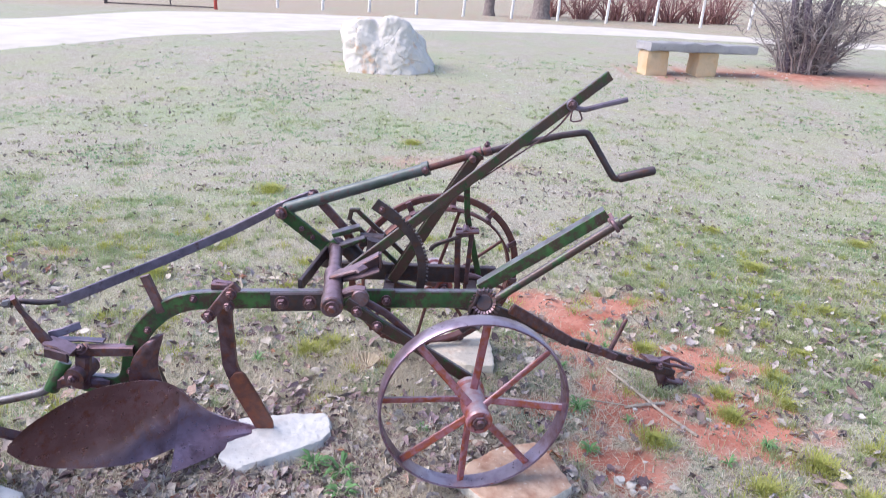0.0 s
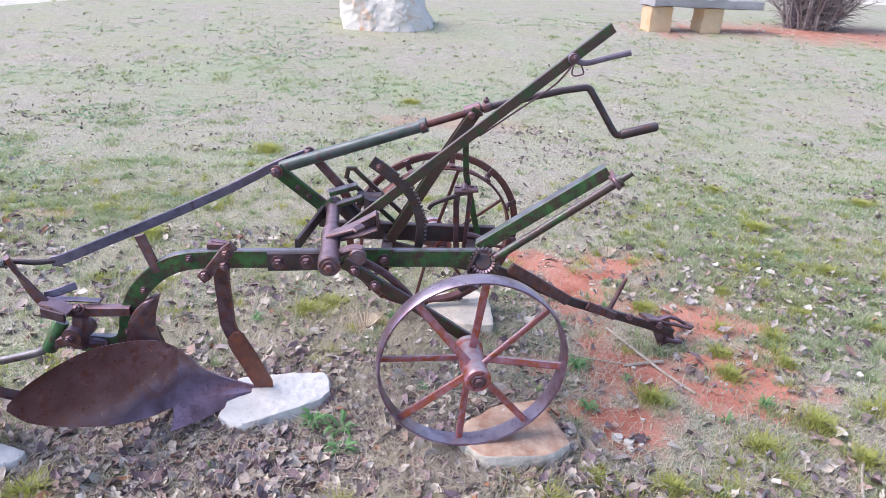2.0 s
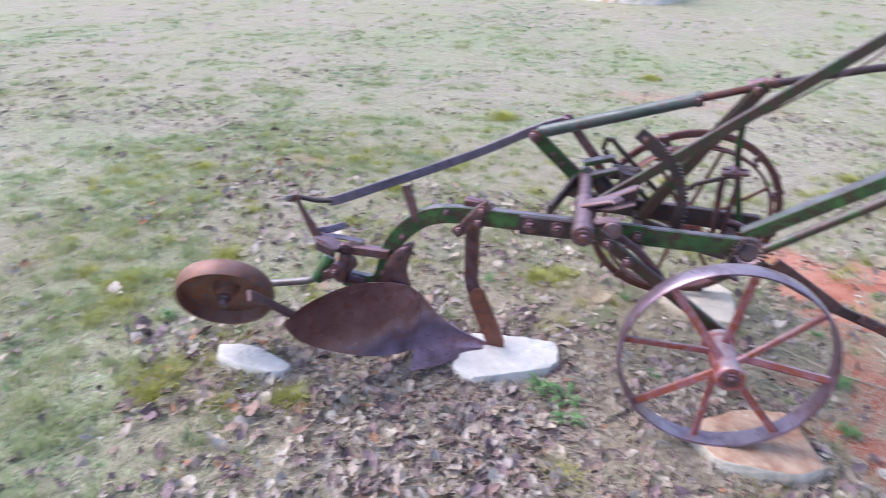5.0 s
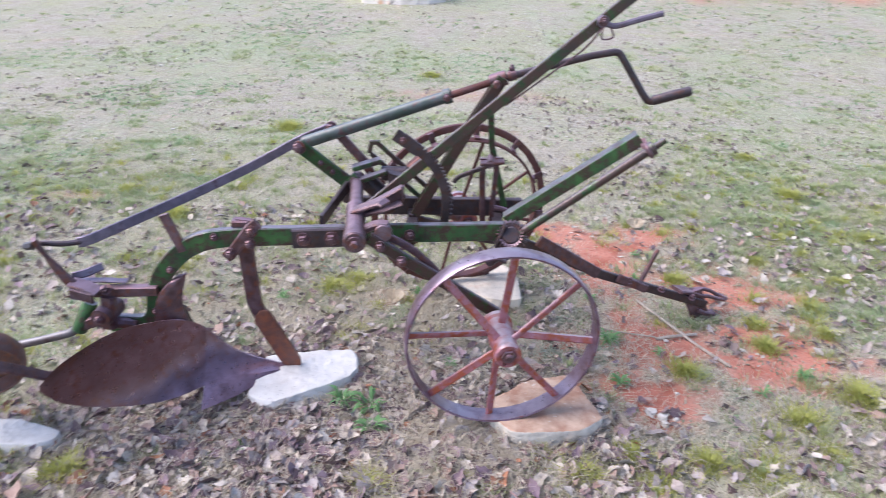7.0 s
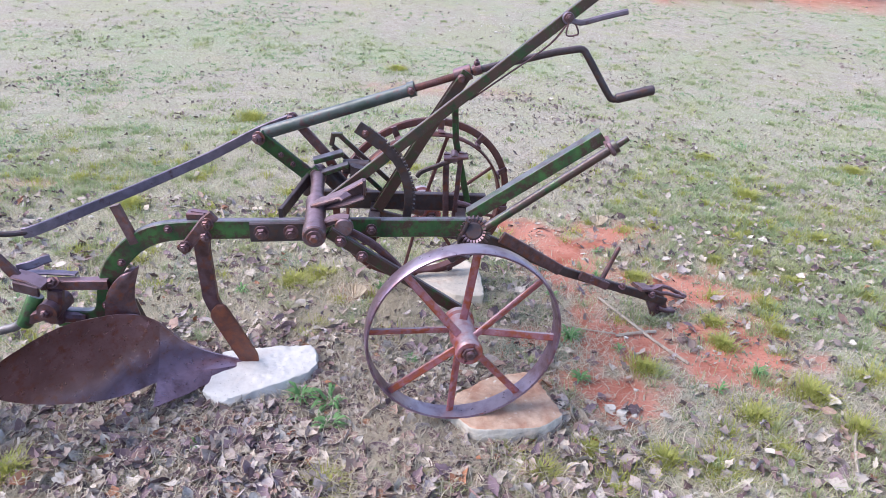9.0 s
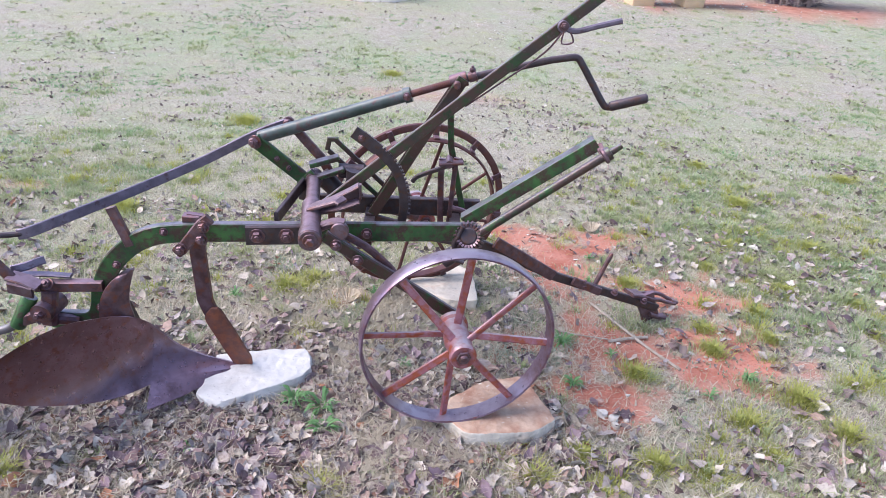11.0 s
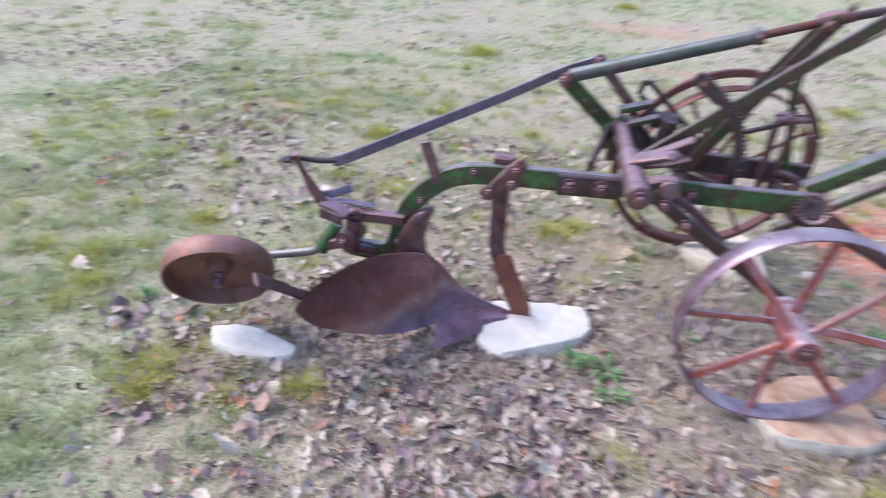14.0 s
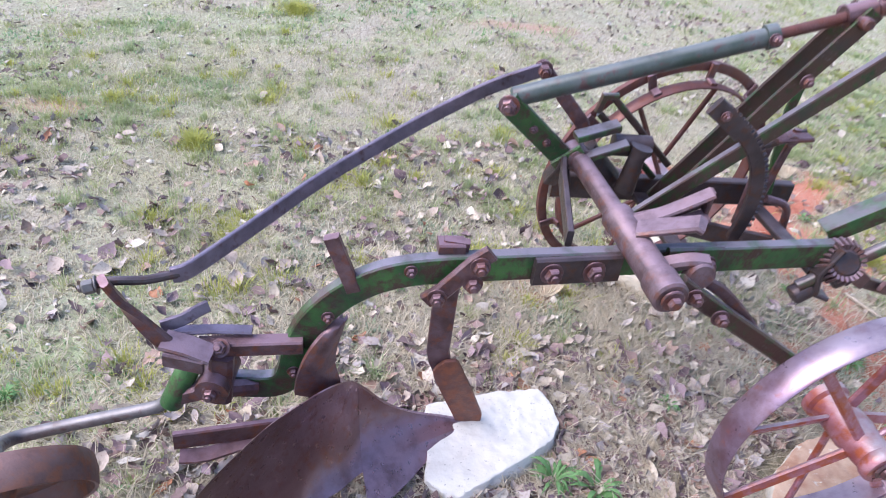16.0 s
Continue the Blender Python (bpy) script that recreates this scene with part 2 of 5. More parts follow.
DRY = blade_material("dry_grass", (0.8, 0.75, 0.65), (0.38, 0.34, 0.26), (0.6, 0.57, 0.45))
STRAW = blade_material("pale_straw", (0.74, 0.69, 0.58), (0.52, 0.46, 0.36), (0.62, 0.56, 0.46))
LIVE = blade_material("green_grass", (0.39, 0.45, 0.21), (0.58, 0.59, 0.37), (0.36, 0.46, 0.26))
TUFT = blade_material("tuft_grass", (0.4, 0.45, 0.12), (0.58, 0.56, 0.2), (0.46, 0.48, 0.14))
GREY_HERB = blade_material("grey_herb", (0.3, 0.38, 0.28), (0.46, 0.52, 0.42), (0.34, 0.42, 0.3))
CLOVER = blade_material("clover_leaf", (0.24, 0.42, 0.22), (0.38, 0.54, 0.34), (0.28, 0.46, 0.24))
LEAF = leaf_material("litter_leaf", ((0.0, (0.44, 0.37, 0.34)), (0.16, (0.24, 0.165, 0.17)), (0.28, (0.54, 0.48, 0.42)), (0.42, (0.13, 0.085, 0.1)), (0.53, (0.38, 0.265, 0.23)), (0.64, (0.42, 0.375, 0.385)), (0.76, (0.3, 0.215, 0.25)), (0.86, (0.6, 0.55, 0.5)), (0.97, (0.42, 0.19, 0.11))))
FLECK = leaf_material("scattered_leaf", ((0.0, (0.18, 0.14, 0.135)), (0.28, (0.27, 0.22, 0.215)), (0.58, (0.37, 0.33, 0.29)), (0.74, (0.28, 0.23, 0.21)), (0.8, (0.44, 0.4, 0.37)), (0.95, (0.58, 0.55, 0.51))))
WEED = blade_material("weed_leaf", (0.14, 0.33, 0.12), (0.27, 0.48, 0.22), (0.2, 0.4, 0.17))
PALE_LEAF = plain("pale_leaf", (0.6, 0.5, 0.38), (0.76, 0.68, 0.56), 60.0, 0.6)
PEBBLE = plain("pale_pebble", (0.55, 0.52, 0.48), (0.75, 0.73, 0.7), 30.0)
CLOD = plain("red_clod", (0.34, 0.1, 0.05), (0.45, 0.17, 0.1), 40.0)

# ---- mesh helpers ----
AT = {}


def thing(name, x, y, z, label, category, group="", kind=""):
    ob = new(name)
    ob.empty_display_size = 0.05
    ob.location = (x, y, z)
    AT[ob] = Vector((x, y, z))
    return tagged(ob, label, category, group, kind)


def part(name, bm, mat, parent=None, label="", smooth=True):
    """One mesh object out of bm, which is in world metres, under a thing or a part."""
    bm.normal_update()
    c = sum((v.co for v in bm.verts), Vector()) / max(1, len(bm.verts))
    for v in bm.verts:
        v.co -= c
    me = bpy.data.meshes.new(name)
    bm.to_mesh(me)
    bm.free()
    me.materials.append(mat)
    if smooth:
        for p in me.polygons:
            p.use_smooth = True
        me.set_sharp_from_angle(angle=radians(35))
    ob = new(name, me)
    ob.location = c - (AT[parent] if parent else Vector())
    ob.parent = parent
    AT[ob] = c
    return tagged(ob, label)


def basis(d, side):
    d = d.normalized()
    u = d.cross(side).normalized()
    return d, u.cross(d).normalized(), u


def sweep(bm, pts, w, h, side=(0, 1, 0), bevel=0.002):
    """A bar of w (along side, or one side for each point) by h, swept along the points."""
    pts = [Vector(p) for p in pts]
    sides = [Vector(q) for q in side] if isinstance(side, list) else [Vector(side)] * len(pts)
    rings = []
    for i, p in enumerate(pts):
        a = (p - pts[i - 1]).normalized() if i else None
        b = (pts[i + 1] - p).normalized() if i < len(pts) - 1 else None
        d = (a + b) if a and b else (a or b)
        k = 1.0
        if a and b:
            k = 1 / max(0.6, (d.normalized()).dot(a))
        d, s, u = basis(d, sides[i])
        e = bevel
        row = []
        for x, y in ((-w / 2 + e, -h / 2), (w / 2 - e, -h / 2), (w / 2, -h / 2 + e), (w / 2, h / 2 - e), (w / 2 - e, h / 2), (-w / 2 + e, h / 2), (-w / 2, h / 2 - e), (-w / 2, -h / 2 + e)):
            row.append(bm.verts.new(p + s * x + u * y * k))
        rings.append(row)
    for r0, r1 in zip(rings, rings[1:]):
        for i in range(8):
            bm.faces.new((r0[i], r0[(i + 1) % 8], r1[(i + 1) % 8], r1[i]))
    bm.faces.new(rings[0][::-1])
    bm.faces.new(rings[-1])
    return bm


def tube(bm, pts, r, n=12):
    """A round rod along the points; r is one radius or one for each point."""
    pts = [Vector(p) for p in pts]
    rs = r if isinstance(r, (list, tuple)) else [r] * len(pts)
    ref = Vector((0.31, 0.52, 0.79))
    rings = []
    for i, p in enumerate(pts):
        d = pts[min(i + 1, len(pts) - 1)] - pts[max(i - 1, 0)]
        d, s, u = basis(d, ref)
        rings.append([bm.verts.new(p + (s * math.cos(k * math.tau / n) + u * math.sin(k * math.tau / n)) * rs[i]) for k in range(n)])
    for r0, r1 in zip(rings, rings[1:]):
        for i in range(n):
            bm.faces.new((r0[i], r0[(i + 1) % n], r1[(i + 1) % n], r1[i]))
    bm.faces.new(rings[0][::-1])
    bm.faces.new(rings[-1])
    bmesh.ops.recalc_face_normals(bm, faces=bm.faces)
    return bm


def cyl(bm, p, axis, r, length, n=16, r2=None):
    """A stub from p along axis, with a small chamfer."""
    a = Vector(axis).normalized()
    p = Vector(p)
    r2 = r2 or r
    e = min(0.003, length / 4, r / 3)
    return tube(bm, [p, p + a * e, p + a * (length - e), p + a * length], [r - e, r, r2, r2 - e], n)


def bolt(parent, p, axis, r=0.012, length=0.014, mat=None):
    """A hexagonal nut with a washer and the end of its screw."""
    bm = bmesh.new()
    a = Vector(axis).normalized()
    cyl(bm, Vector(p), a, r * 1.35, 0.003, 16)
    cyl(bm, Vector(p) + a * 0.003, a, r, length, 6)
    cyl(bm, Vector(p) + a * (0.003 + length), a, r * 0.5, 0.006, 10)
    return part("bolt", bm, mat or RUST, parent)


def smooth_path(pts, n=6):
    """More points on a smooth line through the given ones."""
    pts = [Vector(p) for p in pts]
    out = []
    for i in range(len(pts) - 1):
        p0, p1, p2, p3 = pts[max(i - 1, 0)], pts[i], pts[i + 1], pts[min(i + 2, len(pts) - 1)]
        for k in range(n):
            t = k / n
            out.append(0.5 * (2 * p1 + (p2 - p0) * t + (2 * p0 - 5 * p1 + 4 * p2 - p3) * t * t + (3 * p1 - p0 - 3 * p2 + p3) * t ** 3))
    return out + [pts[-1]]


# ---- ground ----
def step(a, b, x):
    t = min(1.0, max(0.0, (x - a) / (b - a)))
    return t * t * (3 - 2 * t)


RISE = [0.0]
for k in range(4000):
    yy = 4.0 + k * 0.1
    RISE.append(RISE[-1] + 0.1 * (0.122 * step(5.8, 8.8, yy) - 0.077 * step(10.5, 14, yy)))


def rise(y):
    f = max(0.0, (y - 4.0) * 10)
    i = min(int(f), 3998)
    return RISE[i] + (RISE[i + 1] - RISE[i]) * (f - i)


def height(x, y):
    near = 1 - step(6, 14, abs(x) + abs(y - 2))
    n = 0.012 * noise.noise((x * 1.7, y * 1.7, 0.3)) + 0.006 * noise.noise((x * 7, y * 7, 1.7))
    return rise(y) + n * (0.3 + 0.7 * near) - 0.004


PATCHES = ((0.72, 1.95, 0.34, 0.34), (0.62, 2.6, 0.3, 0.4), (1.05, 2.4, 0.36, 0.3), (1.02, 2.12, 0.32, 0.2), (0.42, 2.95, 0.35, 0.2), (0.85, 2.95, 0.28, 0.16), (1.15, 1.9, 0.32, 0.17), (0.25, 1.95, 0.2, 0.12), (0.62, 1.7, 0.24, 0.16), (-1.85, 10.75, 0.35, 0.2))


def soil(x, y):
    s = 0.0
    wob = 0.4 * noise.noise((x * 3, y * 3, 5)) + 0.5 * noise.noise((x * 9, y * 9, 9)) + 0.3 * noise.noise((x * 27, y * 27, 3))
    for cx, cy, rx, ry in PATCHES:
        d = math.hypot((x - cx) / rx, (y - cy) / ry)
        if d < 2.2:
            s = max(s, 1 - step(0.4, 1.1, d + wob * 1.25))
    for cx, cy, rx, ry in ((6.6, 12.7, 3.0, 1.2), (3.9, 12.4, 1.3, 0.6), (-0.2, 6.2, 0.9, 0.3), (-0.1, 4.9, 0.4, 0.14), (-2.2, 3.3, 0.3, 0.12), (-0.36, 1.42, 0.12, 0.08), (-0.3, 2.25, 0.2, 0.13)):
        s = max(s, (0.95 if cy > 9 else 0.4) * (1 - step(0.2, 1.2, math.hypot((x - cx) / rx, (y - cy) / ry) + wob)))
    return max(s, 0.3 * step(23, 28, y) * (0.6 + wob))


def litter_here(x, y):
    a = math.exp(-(((x + 0.42) / 0.66) ** 2 + ((y - 1.52) / (0.38 if y < 1.52 else 0.33)) ** 2))
    b = 0.04 * math.exp(-(((x + 0.7) / 0.9) ** 2 + ((y - 2.9) / 0.8) ** 2)) + 0.03 * math.exp(-(((x - 1.4) / 0.7) ** 2 + ((y - 1.35) / 0.45) ** 2))
    return min(1.0, a + b + 0.025 + (0.2 - 0.15 * step(1.8, 2.2, y)) * noise.noise((x * 2, y * 2, 4))) * (1 - 0.85 * soil(x, y))


def lush(x, y):
    """Broad soft stretches of greener grass, 0 to 1."""
    g = 0.75 * noise.noise((x * 0.55, y * 0.55, 91)) + 0.6 * noise.noise((x * 1.6, y * 1.6, 93)) + 0.35 * noise.noise((x * 4.5, y * 4.5, 95))
    for cx, cy, rx, ry, much in ((2.3, 3.7, 1.0, 1.2, 0.55), (1.9, 1.9, 0.8, 0.6, 0.2), (-2.4, 2.2, 1.3, 1.5, 0.4), (-3.2, 8.0, 2.2, 1.8, 0.4), (0.6, 7.6, 1.6, 0.7, 0.3)):
        g += much * math.exp(-((x - cx) / rx) ** 2 - ((y - cy) / ry) ** 2)
    return step(0.0, 0.75, g) * (1 - min(1.0, 1.5 * soil(x, y))) * (1 - 0.8 * min(1.0, litter_here(x, y)))


def axis_steps(lo, a, b, hi, fine):
    inner = list(np.arange(a, b, fine))
    up, st, v = [], fine, b
    while v < hi:
        up.append(v)
        st *= 1.12
        v += st
    down, st, v = [], fine, a
    while v > lo:
        st *= 1.12
        v -= st
        down.append(v)
    return down[::-1] + inner + up + [hi]


gx = axis_steps(-400, -2.6, 2.8, 400, 0.032)
gy = axis_steps(-60, 0.6, 5.0, 600, 0.032)
gverts = [(x, y, height(x, y)) for y in gy for x in gx]
nx = len(gx)
gfaces = [(j * nx + i, j * nx + i + 1, (j + 1) * nx + i + 1, (j + 1) * nx + i) for j in range(len(gy) - 1) for i in range(nx - 1)]
gm = bpy.data.meshes.new("ground")
gm.from_pydata(gverts, [], gfaces)
gm.materials.append(GROUND)
at = gm.attributes.new("litter", "FLOAT", "POINT")
at.data.foreach_set("value", [0.8 * litter_here(v[0], v[1]) for v in gverts])
at = gm.attributes.new("lush", "FLOAT", "POINT")
at.data.foreach_set("value", [0.8 * lush(v[0], v[1]) for v in gverts])
at = gm.attributes.new("soil", "FLOAT", "POINT")
at.data.foreach_set("value", [soil(v[0], v[1]) for v in gverts])
gm.polygons.foreach_set("use_smooth", [True] * len(gfaces))
tagged(new("ground", gm), "sparse winter grass with bare red earth patches", "ground", kind="structure")


def road():
    """A pale gravel road that follows the rise."""
    near = smooth_path([(-30, 3, 0), (-14, 7, 0), (-7.9, 11.2, 0), (-6.2, 15, 0), (-2.1, 20, 0), (5, 22.4, 0), (12, 21.6, 0), (40, 19, 0)], 8)
    far = smooth_path([(-36, 8, 0), (-18, 12, 0), (-12.2, 17.2, 0), (-10.8, 24.6, 0), (-3, 27.6, 0), (6, 27, 0), (12, 24.4, 0), (40, 21.5, 0)], 8)
    bm = bmesh.new()
    rows = []
    for a, b in zip(near, far):
        row = []
        for k in range(13):
            p = a.lerp(b, k / 12)
            w = 0.35 * noise.noise((p.x, p.y, 3)) if k in (0, 12) else 0
            p = p + Vector((0, w, 0))
            row.append(bm.verts.new((p.x, p.y, height(p.x, p.y) + (0.03 if 0 < k < 12 else -0.02))))
        rows.append(row)
    for r0, r1 in zip(rows, rows[1:]):
        for i in range(12):
            bm.faces.new((r0[i], r0[i + 1], r1[i + 1], r1[i]))
    tagged(part("road", bm, ROAD), "pale gravel farm road behind the grass", "road", kind="structure")


road()

# ---- plough ----
plough = thing("plough", -0.3, 1.7, 0.0, "old horse-drawn riding plough of worn green and rusted iron", "plough")
FRONT = Vector((0.17, -0.985, 0)).normalized()


def beam_y(x):
    return 1.62 + 0.17 * (x + 0.65)


def main_beam():
    bm = bmesh.new()
    pts = [(0.14, 0.530), (-0.05, 0.533), (-0.4, 0.537), (-0.64, 0.54), (-0.725, 0.536), (-0.785, 0.518), (-0.838, 0.480), (-0.886, 0.425), (-0.915, 0.362), (-0.930, 0.300), (-0.944, 0.268), (-0.972, 0.25), (-1.02, 0.246), (-1.08, 0.247)]
    pts = [(x, max(1.6, beam_y(x)), z) for x, z in pts]
    pts = pts[:3] + smooth_path(pts[3:], 3)
    sweep(bm, pts, 0.026, 0.055, (-0.17, 0.985, 0), 0.003)
    beam = part("main_beam", bm, GREEN, plough, "arched green beam with worn paint")
    for x, z in ((-0.72, 0.545), (-0.86, 0.44), (-0.927, 0.3)):
        bolt(beam, (x, max(1.6, beam_y(x)) - 0.013, z), FRONT, 0.009, 0.008)
    # splice plate by the cross tube
    bm = bmesh.new()
    sweep(bm, [(-0.505, beam_y(-0.505) - 0.021, 0.536), (-0.345, beam_y(-0.345) - 0.021, 0.536)], 0.014, 0.058, (-0.17, 0.985, 0), 0.004)
    plate = part("splice_plate", bm, DARK, plough)
    for x in (-0.473, -0.395):
        bolt(plate, (x, beam_y(x) - 0.028, 0.536), FRONT, 0.016, 0.014)
    bm = bmesh.new()
    sweep(bm, [(-0.26, beam_y(-0.26) - 0.02, 0.545), (-0.15, beam_y(-0.15) - 0.02, 0.543)], 0.012, 0.06, (-0.17, 0.985, 0), 0.004)
    plate = part("splice_plate", bm, GREEN, plough)
    bolt(plate, (-0.175, beam_y(-0.175) - 0.026, 0.54), FRONT, 0.012)
    # square peg through the arch
    bm = bmesh.new()
    sweep(bm, [(-0.815, 1.592, 0.50), (-0.851, 1.588, 0.612)], 0.016, 0.026, (0, 1, 0))
    part("peg", bm, RUST, plough, "rusted square peg")


main_beam()


def coulter():
    bm = bmesh.new()
    sweep(bm, [(-0.643, 1.634, 0.588), (-0.652, 1.645, 0.463), (-0.654, 1.664, 0.30), (-0.648, 1.674, 0.262), (-0.628, 1.682, 0.205), (-0.605, 1.69, 0.16)], 0.016, 0.045, (0.05, 1, 0.05), 0.002)
    c = part("coulter", bm, RUST, plough, "bent rusted coulter shank")
    # the blade is bolted on in front of the bend, with a rounded end
    bm = bmesh.new()
    a, b = Vector((-0.643, 1.655, 0.272)), Vector((-0.555, 1.698, 0.034))
    d = (b - a).normalized()
    n = Vector((0.05, -1, -0.15)).normalized()
    w = d.cross(n).normalized()
    outline = [(0.0, -0.2), (0.02, -0.85), (0.06, -1.0), (0.45, -1.05), (0.86, -1.0), (0.96, -0.7), (1.0, -0.1), (0.99, 0.5), (0.95, 0.9), (0.9, 1.0), (0.45, 1.0), (0.16, 0.98), (0.1, 0.86), (0.05, 0.5)]
    L = (b - a).length
    loops = [[bm.verts.new(a + d * (L * (0.5 + (t - 0.5) * k)) + w * (0.031 * q * k) + n * o) for t, q in outline] for o, k in ((0.004, 0.97), (0.002, 1.0), (-0.006, 1.0), (-0.008, 0.98))]
    m = len(outline)
    for r0, r1 in zip(loops, loops[1:]):
        for i in range(m):
            bm.faces.new((r0[i], r0[(i + 1) % m], r1[(i + 1) % m], r1[i]))
    bm.faces.new(loops[0][::-1])
    bm.faces.new(loops[-1])
    bmesh.ops.recalc_face_normals(bm, faces=bm.faces)
    part("blade", bm, BLADE, c, "broad rust-brown coulter blade")
    bm = bmesh.new()
    sweep(bm, [(-0.588, 1.59, 0.596), (-0.612, 1.588, 0.576), (-0.664, 1.588, 0.51), (-0.69, 1.592, 0.485)], 0.014, 0.032, (0, 1, 0), 0.004)
    part("clamp", bm, RUST, c)
    bolt(c, (-0.605, 1.581, 0.573), (0, -1, 0.1), 0.013)
    bolt(c, (-0.614, 1.583, 0.535), (0, -1, 0.1), 0.013)
    bolt(c, (-0.672, 1.581, 0.502), (0, -1, 0.1), 0.013)
    bm = bmesh.new()
    sweep(bm, [(-0.676, 1.632, 0.576), (-0.63, 1.637, 0.575)], 0.034, 0.02, (0, 1, 0), 0.003)
    part("clamp_cap", bm, RUST, c)


coulter()


def sheet(bm, rows, thick, offset):
    """A curved plate through rows of points, thick towards offset."""
    rows = [[Vector(p) for p in r] for r in rows]
    a = [[bm.verts.new(p) for p in r] for r in rows]
    o = Vector(offset).normalized() * thick
    b = [[bm.verts.new(p + o) for p in r] for r in rows]
    n, m = len(a), len(a[0])
    for i in range(n - 1):
        for j in range(m - 1):
            bm.faces.new((a[i][j], a[i][j + 1], a[i + 1][j + 1], a[i + 1][j]))
            bm.faces.new((b[i][j], b[i + 1][j], b[i + 1][j + 1], b[i][j + 1]))
    ring = [(0, j) for j in range(m)] + [(i, m - 1) for i in range(1, n)] + [(n - 1, j) for j in range(m - 2, -1, -1)] + [(i, 0) for i in range(n - 2, 0, -1)]
    for (i, j), (k, l) in zip(ring, ring[1:] + ring[:1]):
        bm.faces.new((a[i][j], b[i][j], b[k][l], a[k][l]))
    bmesh.ops.recalc_face_normals(bm, faces=bm.faces)


def mouldboard():
    tip = Vector((-0.566, 1.692, 0.05))
    top = smooth_path([tip, (-0.629, 1.688, 0.068), (-0.692, 1.668, 0.1), (-0.752, 1.65, 0.145), (-0.808, 1.635, 0.214), (-0.838, 1.585, 0.271), (-0.868, 1.534, 0.303), (-0.899, 1.486, 0.321), (-0.935, 1.432, 0.336), (-0.967, 1.383, 0.338), (-1.005, 1.332, 0.326), (-1.04, 1.279, 0.309), (-1.066, 1.235, 0.28)], 4)
    low = smooth_path([tip + Vector((-0.004, -0.006, -0.004)), (-0.62, 1.65, 0.058), (-0.675, 1.612, 0.066), (-0.735, 1.568, 0.073), (-0.79, 1.53, 0.078), (-0.836, 1.481, 0.078), (-0.889, 1.448, 0.076), (-0.93, 1.413, 0.09), (-0.97, 1.378, 0.109), (-1.0, 1.353, 0.126), (-1.029, 1.325, 0.148), (-1.06, 1.277, 0.197), (-1.072, 1.236, 0.262)], 4)
    bm = bmesh.new()
    rows = []
    for a, b in zip(top, low):
        span = (a - b).length
        row = []
        for k in range(13):
            t = k / 12
            p = b.lerp(a, t) + Vector((-0.2, 0.8, -0.5)).normalized() * span * 0.5 * t * (1 - t)
            row.append(p)
        rows.append(row)
    sheet(bm, rows, 0.008, (0.2, 0.95, -0.3))
    part("mouldboard", bm, BOARD, plough, "curved brown steel mouldboard")
    # the share covers the fore part of the board and ends in a square heel below it
    bm = bmesh.new()
    lower = smooth_path([tip + Vector((0.004, -0.008, -0.006)), (-0.632, 1.622, 0.042), (-0.7, 1.53, 0.044), (-0.768, 1.444, 0.056)], 4)
    proud = Vector((0.15, -0.8, 0.45)).normalized() * 0.001
    srows = []
    for k in range(13):
        f = k * 16 / 12
        i = min(int(f), 15)
        row = [p.lerp(q, f - i) for p, q in zip(rows[i], rows[i + 1])]
        srows.append([lower[k].lerp(row[0], t) + proud for t in (0, 0.34, 0.67)] + [q + proud for q in row])
    sheet(bm, srows, 0.005, (0.1, 0.8, -0.45))
    part("share", bm, BOARD, plough, "pointed worn steel share")
    # the curled shin plate above the board
    bm = bmesh.new()
    left = smooth_path([(-0.922, 1.562, 0.262), (-0.917, 1.556, 0.3), (-0.905, 1.554, 0.345), (-0.888, 1.566, 0.378), (-0.864, 1.588, 0.402), (-0.843, 1.61, 0.414)], 4)
    right = smooth_path([(-0.838, 1.6, 0.235), (-0.842, 1.6, 0.27), (-0.85, 1.602, 0.31), (-0.846, 1.606, 0.35), (-0.836, 1.612, 0.388), (-0.828, 1.616, 0.416)], 4)
    rows = []
    for a, b in zip(left, right):
        rows.append([a + (b - a) * t + Vector((0.25, -0.9, 0.1)) * 0.012 * (1 - (2 * t - 1) ** 2) for t in (0, 0.2, 0.4, 0.6, 0.8, 1.0)])
    sheet(bm, rows, 0.009, (-0.3, 0.95, 0.1))
    part("shin_plate", bm, RUST, plough, "curled rust-brown shin plate")
    # the extension strap that rises behind the board's wing, and the landside below
    bm = bmesh.new()
    sweep(bm, smooth_path([(-1.045, 1.335, 0.235), (-1.072, 1.292, 0.268), (-1.094, 1.235, 0.325), (-1.108, 1.175, 0.38), (-1.113, 1.15, 0.4)], 3), 0.01, 0.034, (0.85, 0.5, 0.25), 0.004)
    part("wing_strap", bm, RUST, plough, "flat rusted strap with a worn bright end")
    bm = bmesh.new()
    sweep(bm, [(-1.162, 1.55, 0.128), (-1.02, 1.59, 0.12), (-0.78, 1.68, 0.08)], 0.014, 0.045, (0.1, 1, 0), 0.003)
    sweep(bm, smooth_path([(-1.15, 1.535, 0.1), (-1.1, 1.55, 0.09), (-1.02, 1.585, 0.095)], 3), 0.03, 0.008, (0.3, 1, 0.3), 0.002)
    part("landside", bm, RUST, plough, "torn rusted landside bar")
    bm = bmesh.new()
    sweep(bm, [(-0.905, 1.64, 0.28), (-0.87, 1.665, 0.12)], 0.03, 0.07, (0, 1, 0), 0.004)
    part("frog", bm, DARK, plough)


mouldboard()


